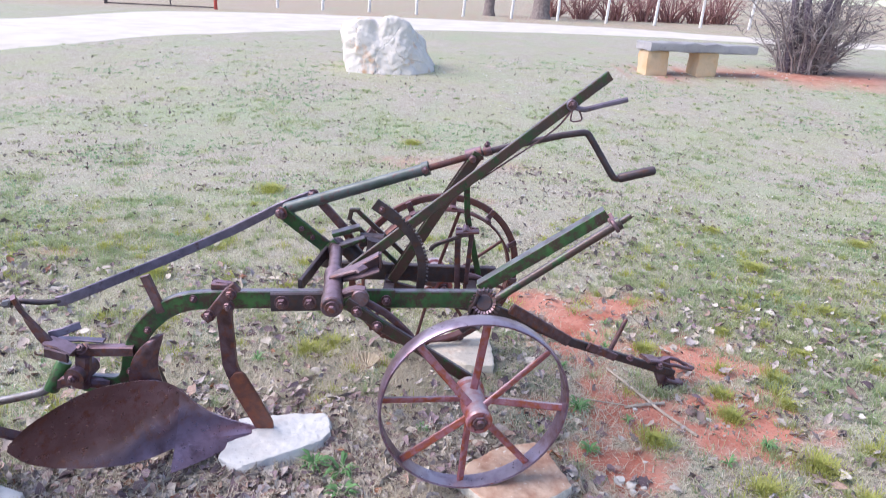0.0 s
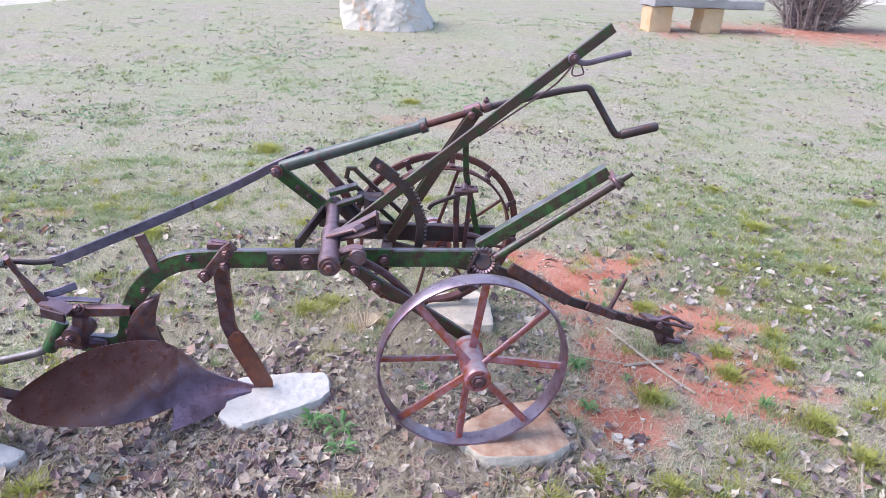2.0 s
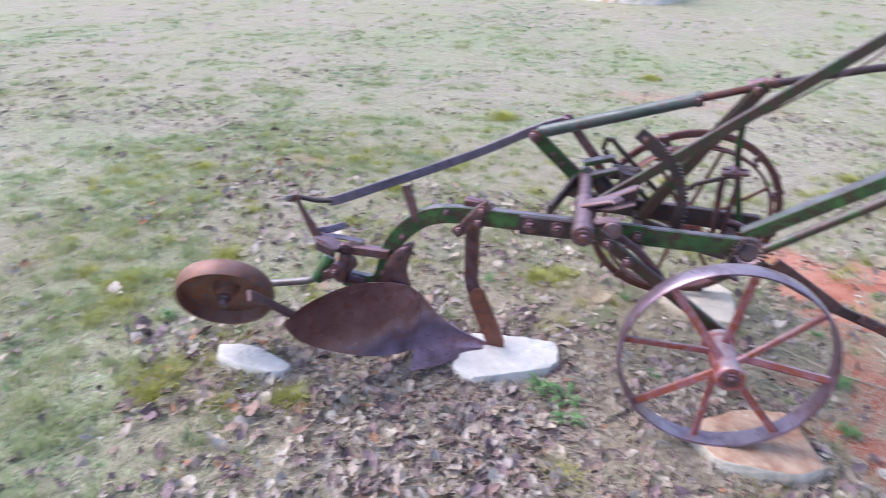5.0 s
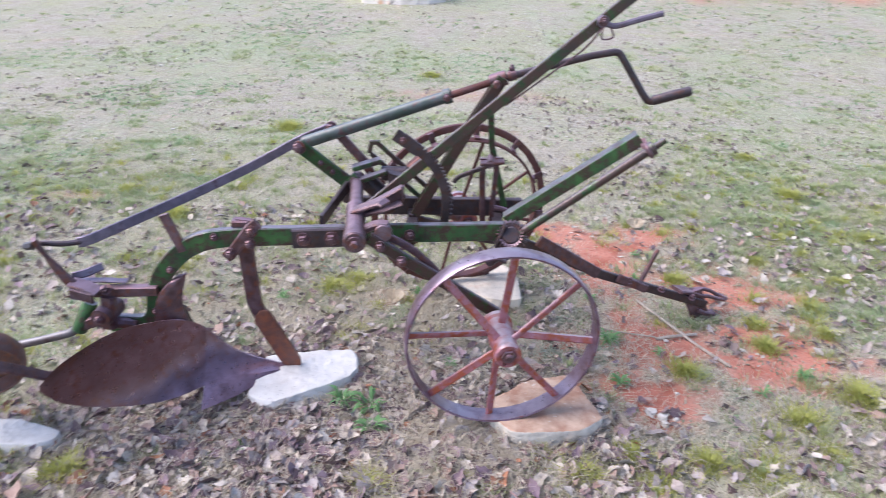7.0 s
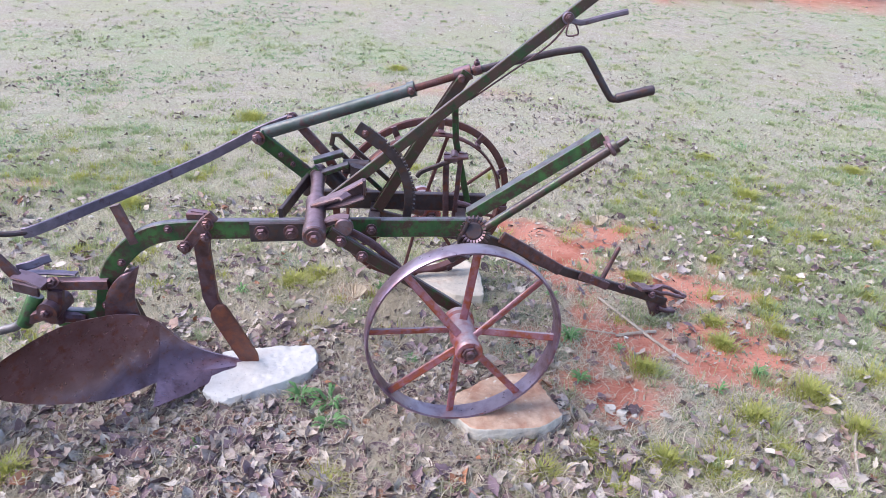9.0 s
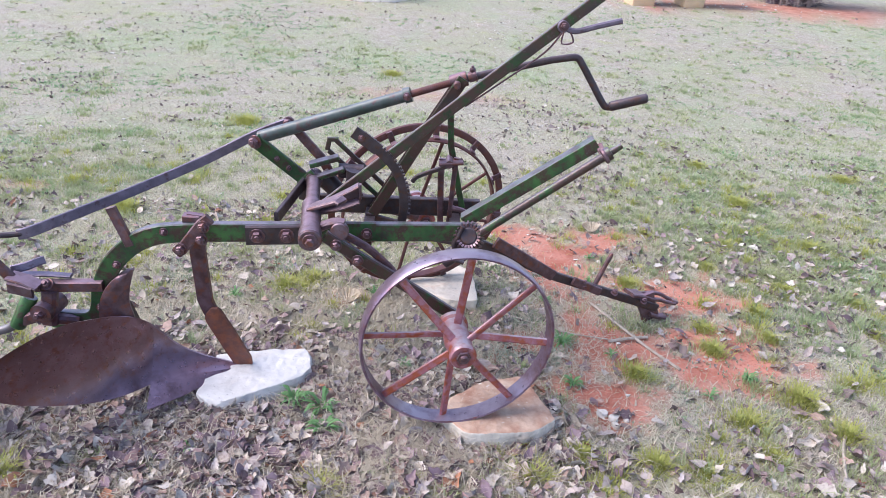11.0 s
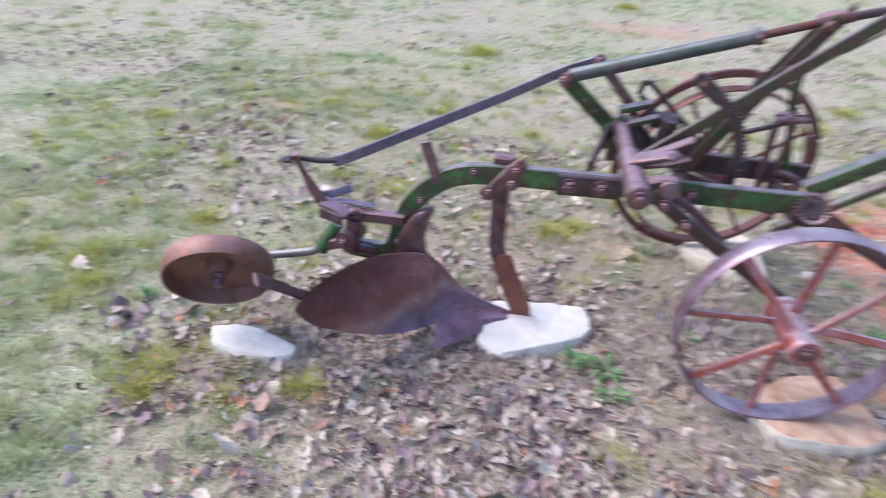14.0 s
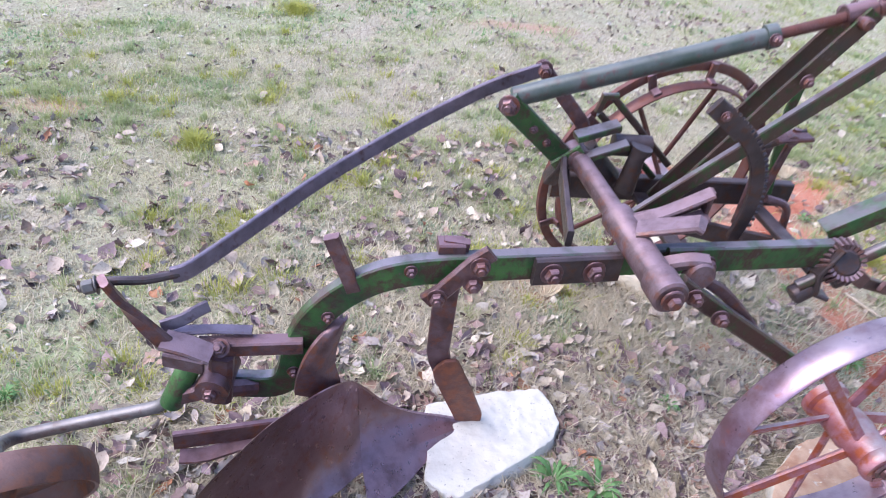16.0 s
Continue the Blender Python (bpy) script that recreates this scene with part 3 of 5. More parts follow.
def rear_carriage():
    """The hitch behind the arch that carries the tail wheel."""
    bm = bmesh.new()
    sweep(bm, [(-0.905, 1.585, 0.374), (-1.085, 1.566, 0.372)], 0.03, 0.03, (0, 1, 0), 0.003)
    bar = part("rear_bar", bm, RUST, plough)
    bolt(bar, (-1.043, 1.552, 0.385), (0, -0.7, 0.7), 0.013)
    bm = bmesh.new()
    sweep(bm, [(-0.995, 1.59, 0.396), (-1.06, 1.585, 0.399), (-1.125, 1.572, 0.403)], 0.024, 0.008, (0.1, 1, 0), 0.003)
    part("hitch_strap", bm, VIOLET, plough, "flat violet-grey steel strap")
    bm = bmesh.new()
    sweep(bm, [(-1.045, 1.558, 0.36), (-1.05, 1.552, 0.31), (-1.055, 1.545, 0.262)], 0.03, 0.042, (0, 1, 0), 0.008)
    tube(bm, [(-1.06, 1.52, 0.305), (-1.055, 1.6, 0.31)], 0.03, 16)
    sweep(bm, [(-1.06, 1.56, 0.27), (-1.0, 1.59, 0.25)], 0.03, 0.03, (0, 1, 0), 0.008)
    sweep(bm, [(-1.06, 1.54, 0.30), (-1.125, 1.54, 0.275)], 0.03, 0.035, (0, 1, 0), 0.006)
    bracket = part("hinge_bracket", bm, RUST, plough, "rusted hinge bracket")
    for p in ((-1.06, 1.52, 0.306),):
        bolt(bracket, p, (0, -1, 0.2), 0.012)
    bm = bmesh.new()
    tube(bm, [(-1.1, 1.553, 0.342), (-1.102, 1.552, 0.338), (-1.142, 1.536, 0.256), (-1.144, 1.535, 0.252)], [0.019, 0.021, 0.021, 0.018], 18)
    part("swivel_sleeve", bm, BRIGHT, plough, "bright green round sleeve")
    bm = bmesh.new()
    tube(bm, smooth_path([(-1.145, 1.538, 0.268), (-1.163, 1.533, 0.25), (-1.2, 1.53, 0.237), (-1.3, 1.52, 0.212), (-1.385, 1.5, 0.2), (-1.412, 1.475, 0.21), (-1.4, 1.43, 0.245), (-1.36, 1.38, 0.285)], 5), 0.0125, 14)
    part("wheel_axle", bm, STEEL, plough, "bent round steel axle")
    # hitch plates and the upright hook
    bm = bmesh.new()
    sweep(bm, [(-1.128, 1.516, 0.39), (-1.062, 1.512, 0.378)], 0.01, 0.036, (0.05, 1, 0.15), 0.003)
    sweep(bm, [(-1.13, 1.535, 0.416), (-1.09, 1.53, 0.41), (-1.05, 1.528, 0.392)], 0.044, 0.008, (0.1, 1, 0.15), 0.003)
    sweep(bm, [(-1.128, 1.556, 0.392), (-1.062, 1.552, 0.38)], 0.01, 0.034, (0.05, 1, 0.1), 0.003)
    part("hitch_plate", bm, CAST, plough, "bent rusted hitch clamp")
    bm = bmesh.new()
    sweep(bm, smooth_path([(-1.142, 1.563, 0.419), (-1.11, 1.578, 0.424), (-1.088, 1.596, 0.43), (-1.072, 1.608, 0.433)], 3), 0.024, 0.007, (-0.25, 0.25, 0.95), 0.003)
    part("foot_plate", bm, VIOLET, plough)
    bm = bmesh.new()
    hook = smooth_path([(-1.122, 1.535, 0.402), (-1.142, 1.532, 0.432), (-1.162, 1.53, 0.468), (-1.176, 1.526, 0.5), (-1.186, 1.52, 0.53), (-1.192, 1.514, 0.556)], 3)
    turns = [radians(-20 + 75 * min(1, max(0, (i - 3) / 7))) for i in range(len(hook))]
    sweep(bm, hook, 0.013, 0.031, [(math.sin(q), math.cos(q), 0.2) for q in turns], 0.004)
    part("hook_lever", bm, RUST, plough, "twisted rusted hook lever")
    bm = bmesh.new()
    tube(bm, smooth_path([(-1.235, 1.53, 0.522), (-1.2, 1.543, 0.531), (-1.15, 1.562, 0.522), (-1.105, 1.588, 0.519)], 3), 0.008, 10)
    rod = part("pull_rod_end", bm, DARK, plough)
    bolt(rod, (-1.215, 1.538, 0.527), (-1, -0.4, -0.1), 0.012, 0.02, STEEL)
    bm = bmesh.new()
    pts = smooth_path([(-1.115, 1.584, 0.518), (-1.085, 1.6, 0.523), (-1.005, 1.705, 0.542), (-0.899, 1.85, 0.567), (-0.75, 1.965, 0.622), (-0.664, 2.0, 0.664), (-0.569, 2.018, 0.714), (-0.47, 2.02, 0.757)], 4)
    sweep(bm, pts, 0.01, 0.03, (0.45, -0.85, 0.1), 0.002)
    part("pull_rod", bm, VIOLET, plough, "long flat bluish steel pull rod")


rear_carriage()


def wheel(name, centre, az, dip, r, width, hub_len, hub_r, count, turn, rim_mat, spoke_mat, label, spoke_w=0.02, stagger=0.03):
    """An iron wheel: a flat band, a hub and flat spokes that spread on it."""
    a, d = radians(az), radians(dip)
    n = Vector((math.cos(d) * math.sin(a), -math.cos(d) * math.cos(a), math.sin(d)))
    s = n.cross(Vector((0, 0, 1))).normalized()
    u = s.cross(n).normalized()
    c = Vector(centre)

    def ray(q):
        return s * math.cos(q) + u * math.sin(q)

    bm = bmesh.new()
    prof = [(-width / 2, r - 0.004), (-width / 2 + 0.004, r - 0.001), (0, r), (width / 2 - 0.004, r - 0.001), (width / 2, r - 0.004), (width / 2 - 0.002, r - 0.009), (0, r - 0.01), (-width / 2 + 0.002, r - 0.009)]
    N = 72
    rings = [[bm.verts.new(c + n * x + ray(k * math.tau / N) * y) for x, y in prof] for k in range(N)]
    for k in range(N):
        r0, r1 = rings[k], rings[(k + 1) % N]
        for i in range(8):
            bm.faces.new((r0[i], r0[(i + 1) % 8], r1[(i + 1) % 8], r1[i]))
    bmesh.ops.recalc_face_normals(bm, faces=bm.faces)
    rim = part(name, bm, rim_mat, plough, label)
    bm = bmesh.new()
    p0 = c - n * hub_len * 0.5
    stops = ((0, 0.9), (0.03, 1.2), (0.12, 1.2), (0.16, 1.02), (0.3, 1.0), (0.55, 1.06), (0.62, 0.98), (0.86, 0.9), (0.9, 1.02), (0.97, 1.02), (1.0, 0.92), (1.0, 0.66), (0.97, 0.64))
    tube(bm, [p0 + n * hub_len * x for x, _ in stops], [hub_r * y for _, y in stops], 24)
    hub = part("hub", bm, RED, rim)
    bm = bmesh.new()
    e = c + n * hub_len * 0.5
    cyl(bm, e - n * 0.012, n, hub_r * 0.58, 0.016, 6)
    cyl(bm, e + n * 0.002, n, hub_r * 0.34, 0.012, 14)
    part("axle_end", bm, RUST, rim)
    for k in range(count):
        q = math.tau * (k + turn) / count
        sgn = 1 if k % 2 else -1
        bm = bmesh.new()
        sweep(bm, [c + n * stagger * sgn + ray(q) * hub_r * 0.8, c + n * stagger * 0.15 * sgn + ray(q) * (r - 0.006)], spoke_w, 0.01, n.cross(ray(q)) * 0.8 + n * 0.3 * sgn, 0.003)
        part("spoke", bm, spoke_mat, rim)
    return rim, n


wheel("near_wheel", (0.098, 1.483, 0.322), 10.5, -1, 0.269, 0.056, 0.17, 0.036, 8, 0.12, BARE, RED, "rusted red iron wheel with eight flat spokes", 0.0215)
def far_wheel():
    rim, n = wheel("far_wheel", FAR_HUB + FAR_AXIS * 0.028, 17.3, -7.5, 0.3, 0.036, 0.17, 0.04, 8, 0.3, FAR_RED, FAR_RED, "larger rusted iron wheel with eight thin spokes", 0.013)
    s = n.cross(Vector((0, 0, 1))).normalized()
    u = s.cross(n).normalized()

    def ray(q):
        return s * math.cos(q) + u * math.sin(q)

    bm = bmesh.new()
    prof = [(-0.008, 0.342), (-0.006, 0.345), (0.006, 0.345), (0.008, 0.342), (0.008, 0.323), (0.005, 0.32), (-0.005, 0.32), (-0.008, 0.323)]
    N = 72
    rings = [[bm.verts.new(FAR_HUB + n * x + ray(k * math.tau / N) * y) for x, y in prof] for k in range(N)]
    for k in range(N):
        for i in range(8):
            bm.faces.new((rings[k][i], rings[k][(i + 1) % 8], rings[(k + 1) % N][(i + 1) % 8], rings[(k + 1) % N][i]))
    bmesh.ops.recalc_face_normals(bm, faces=bm.faces)
    part("extension_ring", bm, FAR_RED, rim, "dark brown outer extension ring")
    for k in range(12):
        q = math.tau * (k + 0.25) / 12
        bm = bmesh.new()
        sweep(bm, [FAR_HUB + n * 0.04 + ray(q) * 0.302, FAR_HUB + n * 0.016 + ray(q) * 0.306, FAR_HUB + n * 0.012 + ray(q) * 0.345], 0.022, 0.008, n.cross(ray(q)), 0.002)
        part("clip", bm, RUST, rim)


FAR_HUB = Vector((-0.053, 2.322, 0.374))
FAR_AXIS = Vector((math.cos(radians(-7.5)) * math.sin(radians(17.3)), -math.cos(radians(-7.5)) * math.cos(radians(17.3)), math.sin(radians(-7.5))))
far_wheel()


def tail_wheel():
    """The small leaning tail wheel: a deep dished rim with a web behind."""
    a, d = radians(25.9), radians(-27.5)
    n = Vector((math.cos(d) * math.sin(a), -math.cos(d) * math.cos(a), math.sin(d)))
    s = n.cross(Vector((0, 0, 1))).normalized()
    u = s.cross(n).normalized()
    c = Vector((-1.349, 1.331, 0.259))
    r = 0.146
    prof = [(0.026, r - 0.007), (0.028, r - 0.002), (0.022, r), (0, r + 0.003), (-0.022, r), (-0.028, r - 0.004), (-0.03, r - 0.03), (-0.026, 0.04), (-0.02, 0.04), (-0.02, r - 0.03), (-0.017, r - 0.01), (0.022, r - 0.007)]
    bm = bmesh.new()
    N, M = 64, len(prof)
    rings = [[bm.verts.new(c + n * x + (s * math.cos(k * math.tau / N) + u * math.sin(k * math.tau / N)) * y) for x, y in prof] for k in range(N)]
    for k in range(N):
        r0, r1 = rings[k], rings[(k + 1) % N]
        for i in range(M):
            bm.faces.new((r0[i], r0[(i + 1) % M], r1[(i + 1) % M], r1[i]))
    bmesh.ops.recalc_face_normals(bm, faces=bm.faces)
    rim = part("tail_wheel", bm, TAIL, plough, "small dished rusted tail wheel")
    bm = bmesh.new()
    tube(bm, [c - n * 0.05, c - n * 0.045, c + n * 0.01, c + n * 0.014], [0.04, 0.044, 0.03, 0.026], 20)
    part("hub", bm, TAIL, rim)
    bm = bmesh.new()
    cyl(bm, c + n * 0.014, n, 0.02, 0.016, 6)
    cyl(bm, c + n * 0.03, n, 0.014, 0.02, 14)
    part("axle_nut", bm, CAST, rim)


tail_wheel()


def cross_shaft():
    """The thick transverse shaft with the crank arms of the front wheels."""
    a, b = Vector((-0.304, 1.512, 0.581)), Vector((-0.382, 1.985, 0.597))
    d = (b - a).normalized()
    bm = bmesh.new()
    tube(bm, [a, a + d * 0.004, a + d * 0.05, a + d * 0.052, a + d * 0.2, a + d * 0.205, a + d * 0.23, a + d * 0.235, b - d * 0.05, b - d * 0.048, b], [0.027, 0.031, 0.031, 0.028, 0.028, 0.03, 0.03, 0.021, 0.021, 0.027, 0.027], 24)
    shaft = part("cross_shaft", bm, CAST, plough, "thick rusted transverse shaft")
    bm = bmesh.new()
    cyl(bm, a, -d, 0.02, 0.006, 16)
    cyl(bm, a - d * 0.006, -d, 0.012, 0.012, 6)
    part("end_nut", bm, RUST, shaft)
    # near crank arm to the wheel
    bm = bmesh.new()
    sweep(bm, [(-0.275, 1.565, 0.575), (-0.20, 1.578, 0.52), (0.02, 1.61, 0.368), (0.095, 1.622, 0.314)], 0.02, 0.034, (-0.1, 1, 0), 0.004)
    arm = part("crank_arm", bm, LEVER, plough, "flat crank arm with green paint traces")
    for x, z in ((-0.243, 0.552), (-0.185, 0.51)):
        bolt(arm, (x, 1.557, z), (0, -1, 0.1), 0.012)
    bm = bmesh.new()
    sweep(bm, smooth_path([(-0.25, 1.6, 0.575), (-0.17, 1.607, 0.53), (-0.11, 1.61, 0.475), (-0.085, 1.605, 0.448)], 3), 0.012, 0.022, (0, 1, 0), 0.003)
    part("stay_strap", bm, RUST, plough)
    # wing castings on the shaft
    bm = bmesh.new()
    sweep(bm, [(-0.33, 1.66, 0.615), (-0.245, 1.625, 0.655), (-0.235, 1.62, 0.65)], 0.045, 0.012, (0.3, 1, 0.1), 0.004)
    sweep(bm, smooth_path([(-0.29, 1.60, 0.585), (-0.255, 1.59, 0.603), (-0.225, 1.588, 0.603)], 3), 0.03, 0.02, (0.1, 1, 0.2), 0.005)
    cyl(bm, (-0.238, 1.592, 0.583), (0.1, -1, 0.1), 0.025, 0.024, 20)
    part("wing_casting", bm, CAST, plough)
    bm = bmesh.new()
    sweep(bm, smooth_path([(-0.335, 1.695, 0.602), (-0.27, 1.695, 0.634), (-0.2, 1.698, 0.675)], 3), 0.032, 0.008, (0, 1, 0.12), 0.003)
    sweep(bm, smooth_path([(-0.335, 1.69, 0.59), (-0.265, 1.69, 0.604), (-0.198, 1.695, 0.63)], 3), 0.038, 0.008, (0, 1, 0.12), 0.003)
    sweep(bm, [(-0.325, 1.712, 0.598), (-0.26, 1.713, 0.62), (-0.196, 1.716, 0.652)], 0.006, 0.03, (0, 1, 0), 0.002)
    sweep(bm, [(-0.199, 1.705, 0.63), (-0.199, 1.705, 0.676)], 0.022, 0.009, (0, 1, 0), 0.003)
    part("lever_socket", bm, CAST, plough, "ribbed cast-iron lever socket")


cross_shaft()


def lever():
    bm = bmesh.new()
    p0, p1 = Vector((-0.325, 1.738, 0.578)), Vector((0.437, 1.848, 1.203))
    sweep(bm, [p0, p1], 0.014, 0.03, (0.14, -1, 0), 0.002)
    lv = part("lever", bm, LEVER, plough, "long flat dark green adjusting lever")
    d = (p1 - p0).normalized()
    up = Vector((-d.z, 0, d.x)).normalized()
    bm = bmesh.new()
    q = p0 + d * (p1 - p0).length * 0.865
    f = Vector((0, -0.014, 0))
    pts = [q - up * 0.006 + f, q + Vector((0.035, 0.0, -0.012)) + f, q + Vector((0.09, 0.0, 0.004)) + f, q + Vector((0.155, 0.0, 0.022)) + f]
    sweep(bm, smooth_path(pts, 4), 0.012, 0.015, (0, 1, 0), 0.004)
    cyl(bm, q + Vector((0.0, -0.006, -0.002)), (0, -1, 0), 0.016, 0.014, 20)
    part("trigger", bm, VIOLET, lv, "violet-grey iron grip trigger")
    bolt(lv, q + Vector((0, -0.02, 0.0)), (0, -1, 0), 0.01, 0.008)
    bm = bmesh.new()
    tube(bm, smooth_path([q - up * 0.018 + Vector((-0.01, -0.01, 0)), q - d * 0.08 - up * 0.03, q - d * 0.22 - up * 0.024, q - d * 0.34 - up * 0.017], 4), 0.0028, 6)
    tube(bm, smooth_path([q - up * 0.018 + Vector((-0.01, -0.02, 0)), q + Vector((0.0, -0.02, -0.045)), q + Vector((0.03, -0.02, -0.04)), q + Vector((0.02, -0.02, -0.015))], 4), 0.0025, 6)
    part("trigger_wire", bm, RUST, lv)
    # toothed quadrant, one curved plate with coarse teeth on its outer edge
    bm = bmesh.new()
    pts = smooth_path([(-0.222, 1.755, 0.812), (-0.18, 1.757, 0.783), (-0.138, 1.76, 0.748), (-0.104, 1.766, 0.705), (-0.083, 1.772, 0.65), (-0.077, 1.777, 0.595), (-0.083, 1.782, 0.53)], 5)
    sweep(bm, pts, 0.013, 0.026, (0, 1, 0), 0.002)
    sweep(bm, [pts[0], pts[4], pts[8]], 0.012, 0.036, (0, 1, 0), 0.003)
    quad = part("quadrant", bm, DARK, plough, "dark toothed iron quadrant")
    for p, q2 in zip(pts[3:-3], pts[4:]):
        t = (q2 - p).normalized()
        nrm = Vector((-t.z, 0, t.x))
        bm = bmesh.new()
        sweep(bm, [p + nrm * 0.011, p + nrm * 0.019], 0.012, 0.0065, (0, 1, 0), 0.001)
        part("tooth", bm, DARK, quad)
    bolt(quad, (-0.2, 1.747, 0.797), (0, -1, 0), 0.007, 0.004)


lever()


def screw():
    """The lifting screw: sleeve tube, thread, swivel and hand crank."""
    a, b = Vector((-0.535, 1.93, 0.73)), Vector((-0.085, 1.912, 0.889))
    d = (b - a).normalized()
    bm = bmesh.new()
    tube(bm, [a - d * 0.005, a, b - d * 0.01, b - d * 0.009, b + d * 0.012], [0.016, 0.02, 0.018, 0.023, 0.022], 20)
    sl = part("screw_sleeve", bm, SLEEVE, plough, "green tube sleeve over the lifting screw")
    bolt(sl, b + Vector((0, -0.02, 0)), (0, -1, 0.2), 0.009)
    end = Vector((0.06, 1.918, 0.938))
    bm = bmesh.new()
    L = (end - b).length
    turns, per = 26, 10
    s = d.cross(Vector((0, 0, 1))).normalized()
    u = s.cross(d)
    tube(bm, [b, end], 0.0105, 12)
    coil = [b + d * (L * k / (turns * per)) + (s * math.cos(k * math.tau / per) + u * math.sin(k * math.tau / per)) * 0.0105 for k in range(turns * per // 4, turns * per)]
    tube(bm, coil, 0.0006, 5)
    part("screw_thread", bm, FAR_RED, plough, "rusty red screw thread")
    bm = bmesh.new()
    tube(bm, [end - d * 0.02, end + d * 0.03], 0.022, 16)
    tube(bm, [end + d * 0.035, end + d * 0.06], 0.015, 14)
    cyl(bm, end + Vector((0, -0.05, -0.005)), (0, 1, 0), 0.011, 0.1, 12)
    sw = part("swivel", bm, RUST, plough)
    bolt(sw, end + d * 0.045 + Vector((0, 0, 0.01)), (0, -0.2, 1), 0.009)
    bm = bmesh.new()
    bend = Vector((0.405, 1.935, 1.022))
    pts = [end + d * 0.02, Vector((0.2, 1.924, 0.978)), Vector((0.33, 1.93, 1.012)), Vector((0.375, 1.932, 1.02)), bend, Vector((0.425, 1.933, 1.0)), Vector((0.46, 1.932, 0.95)), Vector((0.495, 1.93, 0.9)), Vector((0.51, 1.93, 0.886)), Vector((0.535, 1.93, 0.888))]
    tube(bm, pts[:3] + smooth_path(pts[3:], 4), 0.0105, 14)
    ck = part("crank", bm, DARK, plough, "bent dark iron hand crank")
    bm = bmesh.new()
    tube(bm, [(0.52, 1.93, 0.887), (0.524, 1.93, 0.888), (0.625, 1.93, 0.918), (0.629, 1.93, 0.919)], [0.012, 0.0145, 0.0145, 0.011], 16)
    part("crank_grip", bm, DARK, ck)


screw()


def upper_frame():
    """Links, struts and the second beam round the shaft."""
    def one(name, pts, w, h, mat, side=(0, 1, 0), label="", bevel=0.002):
        bm = bmesh.new()
        sweep(bm, pts, w, h, side, bevel)
        return part(name, bm, mat, plough, label)

    one("far_beam", [(-0.405, 2.025, 0.49), (0.165, 2.04, 0.495)], 0.026, 0.06, DARK, (0, 1, 0), "dark second beam on the far side", 0.003)
    ln = one("lift_link", [(-0.552, 1.915, 0.728), (-0.405, 1.962, 0.588)], 0.012, 0.05, LINK, (0.3, 1, 0), "flat green lifting link", 0.003)
    bolt(ln, (-0.545, 1.91, 0.72), (-0.3, -1, 0), 0.016, 0.016)
    for t in (0.45, 0.68):
        bolt(ln, (-0.552 + 0.147 * t, 1.908 + 0.047 * t, 0.728 - 0.14 * t), (-0.3, -1, 0), 0.007, 0.005)
    one("lift_link", [(-0.425, 1.955, 0.573), (-0.375, 1.94, 0.625)], 0.014, 0.022, GREEN, (0.2, 1, 0), "", 0.003)
    pv = one("pivot_arm", [(-0.475, 2.03, 0.765), (-0.365, 2.025, 0.645), (-0.32, 2.02, 0.565)], 0.014, 0.03, RUST, (0.1, 1, 0), "pale worn pivot arm", 0.003)
    bolt(pv, (-0.468, 2.022, 0.757), (0, -1, 0), 0.014, 0.022)
    bolt(pv, (-0.468, 2.035, 0.757), (0, 1, 0), 0.012, 0.012)
    # slotted link
    bm = bmesh.new()
    for off in (-0.017, 0.017):
        sweep(bm, [(-0.325 + off * 0.75, 2.005, 0.695 + off), (-0.165 + off * 0.75, 2.015, 0.545 + off)], 0.012, 0.015, (0, 1, 0), 0.003)
    sweep(bm, [(-0.342, 2.005, 0.68), (-0.334, 2.005, 0.715), (-0.305, 2.006, 0.716)], 0.012, 0.015, (0, 1, 0), 0.003)
    part("slotted_link", bm, OLIVE, plough)
    one("bridge_plate", [(-0.39, 1.955, 0.642), (-0.3, 1.973, 0.667)], 0.03, 0.016, GREEN, (0, 1, 0.2))
    one("bridge_plate", [(-0.37, 1.935, 0.606), (-0.28, 1.948, 0.637)], 0.024, 0.014, GREEN, (0, 1, 0.3))
    bm = bmesh.new()
    tube(bm, [(-0.265, 1.94, 0.53), (-0.255, 1.945, 0.61), (-0.25, 1.945, 0.635)], [0.022, 0.018, 0.024], 14)
    tube(bm, [(-0.30, 1.98, 0.62), (-0.22, 1.98, 0.62)], 0.024, 16)
    tube(bm, [(-0.36, 1.985, 0.60), (-0.29, 1.99, 0.53)], 0.03, 14)
    part("trunnion", bm, DARK, plough)
    one("stay_bracket", [(-0.435, 1.69, 0.565), (-0.415, 1.90, 0.578), (-0.405, 1.945, 0.585), (-0.39, 1.95, 0.54)], 0.012, 0.036, DARK, (1, 0, 0), "bent dark stay bracket")
    one("stay_bracket", [(-0.40, 1.945, 0.595), (-0.42, 1.99, 0.52)], 0.03, 0.03, DARK, (1, 0, 0))
    # double struts under the swivel
    for y in (1.893, 1.945):
        one("strut", [(0.078, y, 0.95), (-0.03, y + 0.012, 0.77), (-0.185, y + 0.03, 0.50)], 0.008, 0.034, OLIVE, (0, 1, 0), "flat dark green strut")
    st = one("strut", [(0.045, 1.965, 0.865), (0.055, 1.99, 0.72), (0.105, 2.025, 0.50)], 0.01, 0.02, GREEN, (0, 1, 0), "green upright strut")
    bolt(st, (0.0, 1.885, 0.82), (0, -1, 0), 0.01, 0.01)
    # fork, hand catch and ring by the far beam
    bm = bmesh.new()
